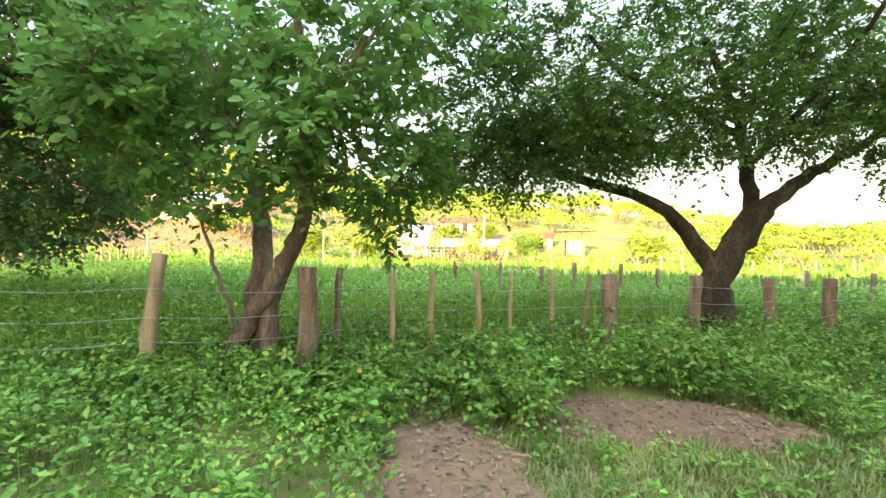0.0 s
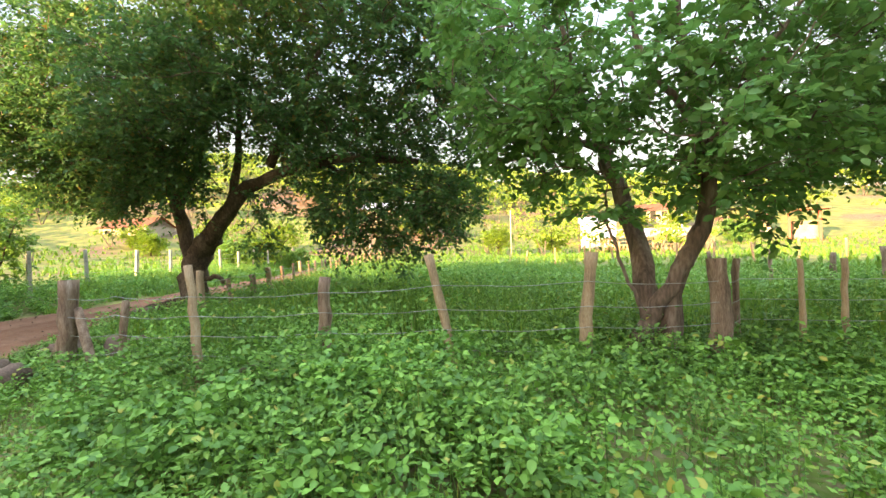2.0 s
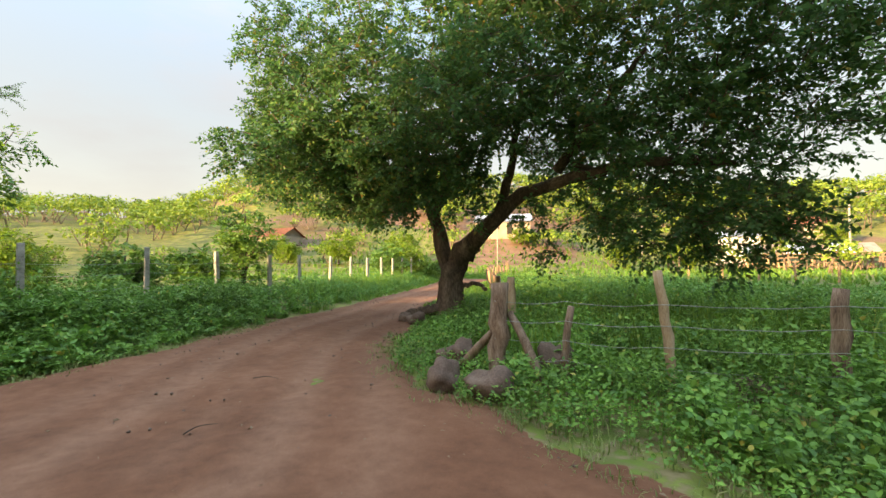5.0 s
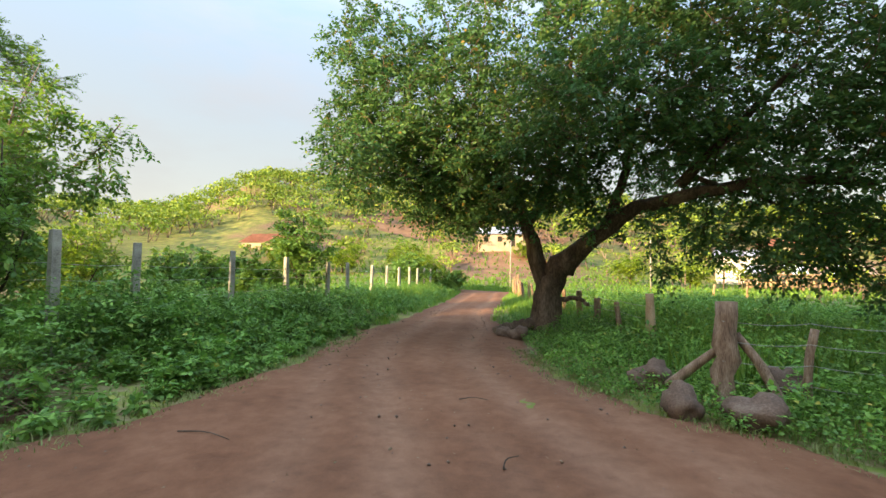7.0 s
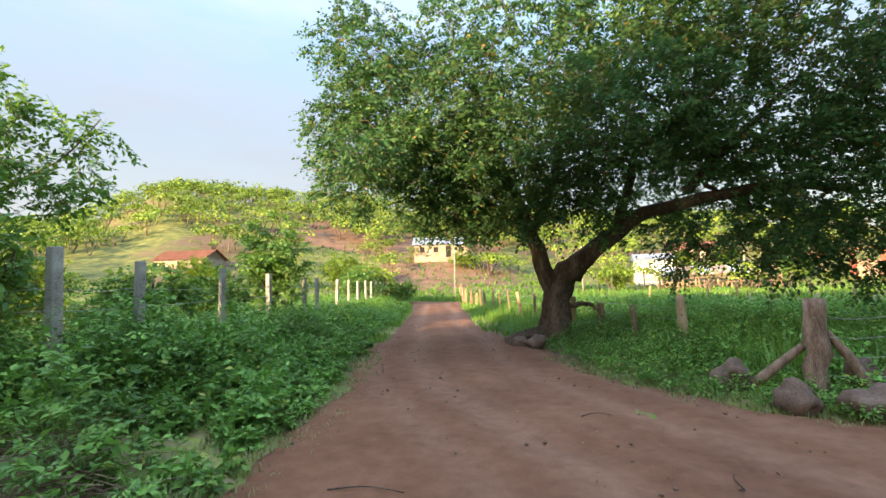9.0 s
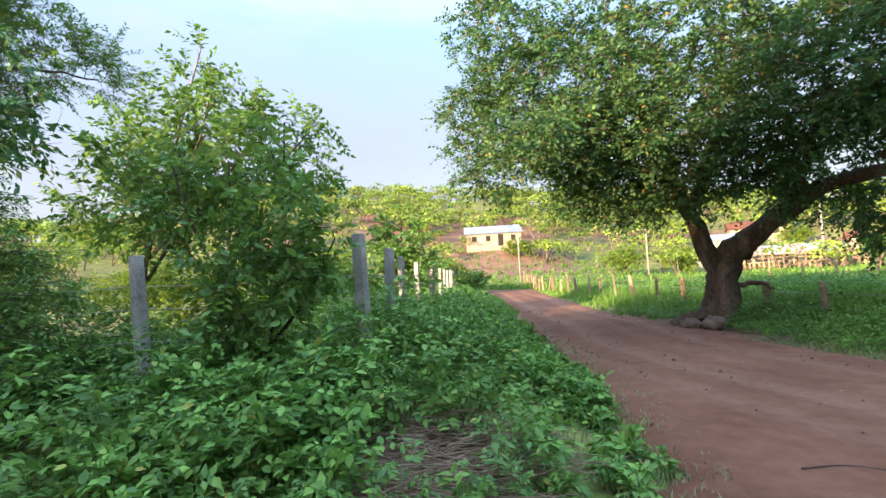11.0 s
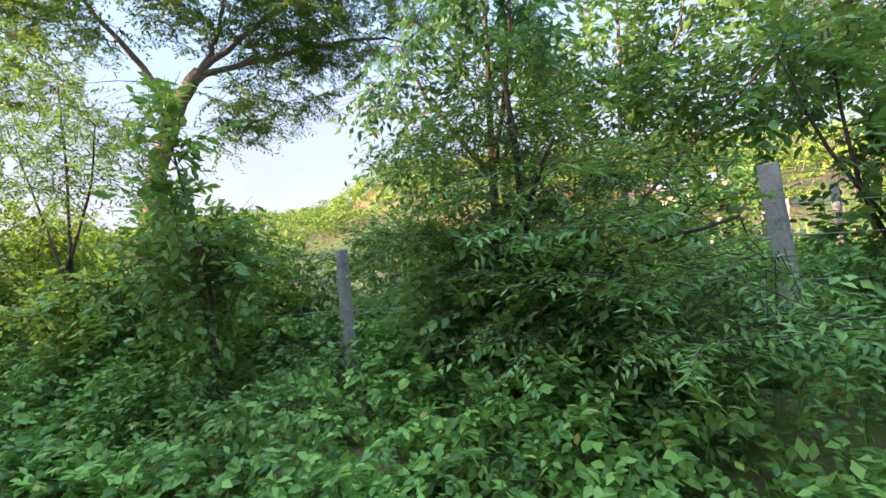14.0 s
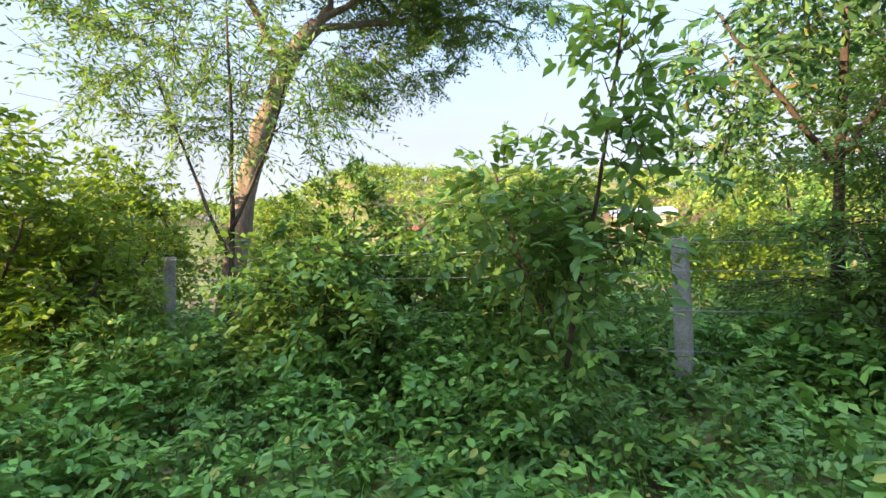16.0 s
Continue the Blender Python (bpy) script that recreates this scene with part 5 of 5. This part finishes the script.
s = np.repeat(size, lobes * k) * rng.uniform(0.13, 0.26, len(P))
crown = leaves(P - D * s[:, None] * 0.5, D, N, s, s * 0.75)
tagged(put("hill_woods", *crown, M_WOODS), "sunlit scrub woods covering the far hills", "woods", kind="stuff")
tagged(put("hill_woods", *sticks(np.repeat(foot, 2, 0) - np.array([0, 0, 0.3]), (foot[:, None] + (off[:, :2] * 0.8 + np.array([0, 0, 1.2])) * size[:, None, None]).reshape(-1, 3), 0.11), M_BARKPALE), "pale crooked trunks of the scrub woods", "woods", kind="stuff")

# ---- weeds and grass ----
def put_stuff(name, vf, material, label, category):
    return tagged(put(name, *vf, material), label, category, kind="stuff")


rng = np.random.default_rng(90)


def bare(x, y):
    w = 0.3 * ripple(x, y, 4.0, 0.5)
    return (np.hypot((x - 0.1) / 0.55, (y - 3.0) / 1.05) + w < 0.95) | (np.hypot((x - 2.0) / 1.1, (y - 3.95) / 0.62) + w < 0.95)


# low broadleaf weeds between the track and the field fence
x, y = strew(rng, 18000, -15.5, 9, -1.0, 11.0)
d = off_road(x, y)
line_y = np.interp(x, [-14.5, -10.5, -9.5, -5.9, -1.5, 2.2, 6.4, 10], [10.5, 6.5, 3.2, 3.4, 4.9, 6.0, 7.2, 8.4])
ok = (d > 0.15 + 0.3 * rng.random(len(x))) & (y < line_y + 1.6) & ~bare(x, y)
x, y, d = x[ok], y[ok], d[ok]
h = (0.14 + 0.36 * smooth(0.1, 2.0, d) * (0.65 + 0.75 * ripple(x, y, 1.5, 0.5))) * rng.uniform(0.7, 1.3, len(x))
h = np.where((x > 0.3) & (y < 3.5), h * 0.4, h)
stay = ~((x > 0.3) & (y < 3.5) & (rng.random(len(x)) < 0.72))
x, y, h = x[stay], y[stay], h[stay]
h = np.clip(h, 0.06, 0.75)
pick = rng.random(len(x)) < 0.5
put_stuff("broadleaf_weeds", plants(rng, x[pick], y[pick], h[pick], 20, 0.064, 0.047, True, 0.6), M_WEED, "thick low broadleaf weeds along the field fence", "weeds")
put_stuff("low_herbs", plants(rng, x[~pick], y[~pick], h[~pick] * 1.1, 22, 0.08, 0.042, False, 0.55), M_WEED2, "low pointed-leaf herbs mixed into the weeds", "weeds")
# large-leaved weeds near the start
x, y = strew(rng, 1500, -9, 3.5, 0.6, 6.0)
d = off_road(x, y)
line_y = np.interp(x, [-9.5, -5.9, -1.5, 2.2, 6.4], [3.2, 3.4, 4.9, 6.0, 7.2])
ok = (d > 0.7) & (ripple(x, y, 1.3, 2.2) > -0.15) & ~bare(x, y) & (y < line_y + 0.8) & ~((x > -0.2) & (y < 3.7))
x, y, d = x[ok], y[ok], d[ok]
put_stuff("large_leaf_weeds", bushes(rng, x, y, rng.uniform(0.3, 0.55, len(x)) + 0.25 * smooth(0.8, 2.5, d) * (ripple(x, y, 1.1, 0.7) > 0.1), 8, 7, 0.066, 0.05, True), M_WEED, "tall branching weeds with large heart-shaped leaves", "weeds")
# rank growth on the bank
x, y = strew(rng, 36000, -42, -14, -17, 6)
d = off_road(x, y)
left = x < np.interp(y, ROAD_L[:, 1], ROAD_L[:, 0]) + 0.2
above = y > np.interp(x, TRACK[::-1, 0], TRACK[::-1, 1]) + 1.2
ok = left & above & (d > 0.1 + 0.35 * rng.random(len(x))) & (d < 6.5)
strip = (x > -17.6) & (y < -0.9)   # trodden edge beside the road mouth
ok &= ~(np.hypot(x + 16.35, (y + 2.65) * 1.3) < 0.5) & ~(strip & (d < 1.0 + 0.35 * ripple(x, y, 2.4, 1.7)) & (rng.random(len(x)) < 0.55))
x, y, d = x[ok], y[ok], d[ok]
h = (0.15 + (0.48 + 0.4 * np.exp(-((x + 17.4) ** 2 + (y + 0.4) ** 2) / 3.0)) * smooth(0.1, 2.0, d) * (0.78 + 0.65 * ripple(x, y, 1.2, 1.5))) * rng.uniform(0.65, 1.3, len(x))
h *= 1 - 0.7 * smooth(-17.4, -16.7, x) * smooth(-2.0, -1.0, y)
clump = ripple(x, y, 2.7, 0.9) + 0.5 * ripple(x, y, 5.5, 2.0)
h *= np.where(d > 0.6, np.clip(1.1 + 0.6 * clump, 0.7, 2.0), 1.0)
stay = ((d < 0.6) | (clump > -0.8) | (rng.random(len(x)) < 0.65)) & ((rng.random(len(x)) < 0.55) | ((x > -29) & (d < 4.5)))
x, y, d, h = x[stay], y[stay], d[stay], h[stay]
near = rng.random(len(x)) < 0.22
tall = ~near & (rng.random(len(x)) < 0.24) & (d > 0.35)
low_ = ~near & ~tall & (rng.random(len(x)) < 0.55)
put_stuff("bank_weeds", bushes(rng, x[near], y[near], np.clip(h[near] * 1.2, 0.12, 1.35), 8, 8, 0.1, 0.052), M_WEED2, "rank branching weeds covering the bank", "weeds")
put_stuff("bank_herbs", plants(rng, x[low_], y[low_], np.clip(h[low_] * 0.8, 0.08, 1.0), 20, 0.08, 0.045, False, 0.5), M_WEED, "fine-leaved herbs growing through the bank weeds", "weeds")
put_stuff("fern_like_weeds", bushes(rng, x[tall], y[tall], np.clip(h[tall] * 1.05, 0.15, 1.2), 7, 11, 0.07, 0.03, lift=1.6), M_SHRUB, "feathery tiered weeds among the bank growth", "weeds")
x, y = strew(rng, 2600, -27, -14.5, -9, 1.5)
d = off_road(x, y)
ok = (x < np.interp(y, ROAD_L[:, 1], ROAD_L[:, 0])) & (y > np.interp(x, TRACK[::-1, 0], TRACK[::-1, 1])) & (d > 0.45) & (d < 3.4) & (ripple(x, y, 1.5, 3.3) > 0.0) & (np.hypot(x + 16.35, (y + 2.65) * 1.3) > 0.65) & ~((x > -17.6) & (y < -0.9) & (d < 1.2))
x, y, d = x[ok], y[ok], d[ok]
put_stuff("large_leaf_weeds", bushes(rng, x, y, rng.uniform(0.3, 0.5, len(x)) + 0.35 * smooth(0.6, 2.0, d), 8, 8, 0.086, 0.054, True), M_WEED, "knee-high weeds with broad drooping leaves on the bank", "weeds")
# tall grass and herbs of the field
x, y = strew(rng, 24000, -20, 16, 3.0, 28)
line_y = np.interp(x, [-14, -9.5, -5.9, -1.5, 2.2, 6.4, 10], [9, 2.9, 3.7, 5.2, 6.3, 7.5, 8.7])
lane_x = np.interp(y, [5.5, 8.6, 16.6, 27.0, 36.0], [-10.5, -12.1, -16.4, -21.6, -25.2])
ok = (y > line_y) & (x > lane_x) & (rng.random(len(x)) < 1.15 - 0.022 * y)
x, y = x[ok], y[ok]
pick = rng.random(len(x)) < 0.55
open_ = 1 - 0.62 * smooth(10, 17, y) * smooth(-9, -3, x)   # grazed shorter towards the open meadow
put_stuff("field_grass", tufts(rng, x[pick], y[pick], rng.uniform(0.45, 0.85, pick.sum()) * open_[pick], 7, 0.013), M_GRASS, "tall green grass filling the shaded field", "grass")
put_stuff("field_herbs", plants(rng, x[~pick], y[~pick], rng.uniform(0.45, 1.0, (~pick).sum()) * open_[~pick], 11, 0.095, 0.046, False, 0.4), M_WEED, "tall leafy herbs among the field grass", "weeds")
# verges of the lane
x, y = strew(rng, 20000, -34, -9, -3, 45)
d = off_road(x, y)
ok = (d > 0.05) & (d < 3.2) & (y > 8.0 + 2.0 * ripple(x, y, 0.8))
x, y, d = x[ok], y[ok], d[ok]
put_stuff("verge_grass", tufts(rng, x, y, 0.18 + 0.5 * smooth(0, 2, d) * rng.uniform(0.6, 1.2, len(x)), 7, 0.012), M_GRASS, "grass along the verges of the lane", "grass")
x, y = strew(rng, 11000, -34, -15, 2, 40)
d = off_road(x, y)
left = x < np.interp(y, ROAD_L[:, 1], ROAD_L[:, 0])
ok = left & (d > 0.5) & (d < 6) & (rng.random(len(x)) < 1.1 - y / 45)
x, y, d = x[ok], y[ok], d[ok]
h = (0.22 + 0.40 * smooth(0.3, 2.6, d) * (0.75 + 0.6 * ripple(x, y, 0.9, 1.1))) * rng.uniform(0.7, 1.3, len(x))
put_stuff("verge_weeds", bushes(rng, x, y, np.clip(h * 1.15, 0.15, 1.1), 6, 7, 0.095, 0.05), M_WEED, "leafy weeds under the concrete posts", "weeds")
# short grass at the track edge
x, y = strew(rng, 22000, -22, 6, -8, 5)
d = off_road(x, y)
ok = (d > -0.25) & (d < 0.9)
put_stuff("track_edge_grass", tufts(rng, x[ok], y[ok], rng.uniform(0.05, 0.14, ok.sum()), 7, 0.005, 0.9), M_SHORT, "short grass creeping over the track edge", "grass")
# open meadow, sunlit, further off
x, y = strew(rng, 7000, -75, 60, 20, 75)
ok = (off_road(x, y) > 0.5) & (np.hypot(x + 10, y) > 27)
x, y = x[ok], y[ok]
put_stuff("meadow_grass", tufts(rng, x, y, rng.uniform(0.3, 0.75, len(x)), 6, 0.05, 0.8), M_GRASS, "sunlit meadow grass reaching the houses", "grass")
# litter on the bare soil and dry stalks on the bank
x, y = strew(rng, 5200, -0.9, 3.6, 1.6, 5.0)
ok = bare(x, y)
x, y = x[ok], y[ok]
P = np.stack([x, y, height(x, y) + 0.03 + 0.02 * rng.random(len(x))], 1)
a = rng.uniform(0, 6.3, len(P))
v = leaves(P, np.stack([np.cos(a), np.sin(a), rng.normal(0, 0.25, len(P))], 1), np.array([0, 0, 1.0]) + rng.normal(0, 0.5, (len(P), 3)), rng.uniform(0.02, 0.07, len(P)), rng.uniform(0.012, 0.035, len(P)))
put_stuff("leaf_litter", v, M_STRAW, "brown leaf litter and chips on bare soil", "litter")
n = 420
x, y = rng.normal(-16.35, 0.38, n), rng.normal(-2.6, 0.35, n)
a = rng.normal(0.5, 0.6, n)
P = np.stack([x, y, height(x, y) + rng.uniform(0.02, 0.16, n)], 1)
Q = P + np.stack([np.cos(a), np.sin(a), rng.normal(0, 0.12, n)], 1) * rng.uniform(0.25, 0.7, (n, 1))
put_stuff("dry_stalks", sticks(P, Q, 0.006), M_STRAW, "heap of dry cut stalks under the weeds", "litter")
# short grass by the bare soil, and gravel on the road
x, y = strew(rng, 7000, -0.2, 6.5, 1.7, 4.6)
ok = (off_road(x, y) > -0.3) & ~(bare(x, y) & (rng.random(len(x)) < 0.9)) & ((y < 3.7) | (rng.random(len(x)) < 0.3))
put_stuff("short_grass", tufts(rng, x[ok], y[ok], rng.uniform(0.03, 0.11, ok.sum()), 6, 0.005, 0.9), M_SHORT, "short pale grass around the bare soil", "grass")
x, y = strew(rng, 9000, -22, 4, -8, 14)
d = off_road(x, y)
ok = (d < 0.05) & (rng.random(len(x)) < np.where(d > -0.8, 1.0, 0.3))
x, y = x[ok], y[ok]
n = len(x)
C = np.stack([x, y, height(x, y) + 0.022], 1)
s = (rng.uniform(0.008, 0.03, n) ** 1.0)[:, None, None]
oct_v = np.array([(1, 0, 0), (-1, 0, 0), (0, 1, 0), (0, -1, 0), (0, 0, 0.7), (0, 0, -0.7)])
V = C[:, None] + oct_v[None] * s * rng.uniform(0.6, 1.3, (n, 6, 1))
oct_f = np.array([(0, 2, 4), (2, 1, 4), (1, 3, 4), (3, 0, 4), (2, 0, 5), (1, 2, 5), (3, 1, 5), (0, 3, 5)])
put_stuff("gravel", (V.reshape(-1, 3), (oct_f[None] + (np.arange(n) * 6)[:, None, None]).reshape(-1, 3)), M_STONE, "scattered gravel and clods on the dirt road", "gravel")
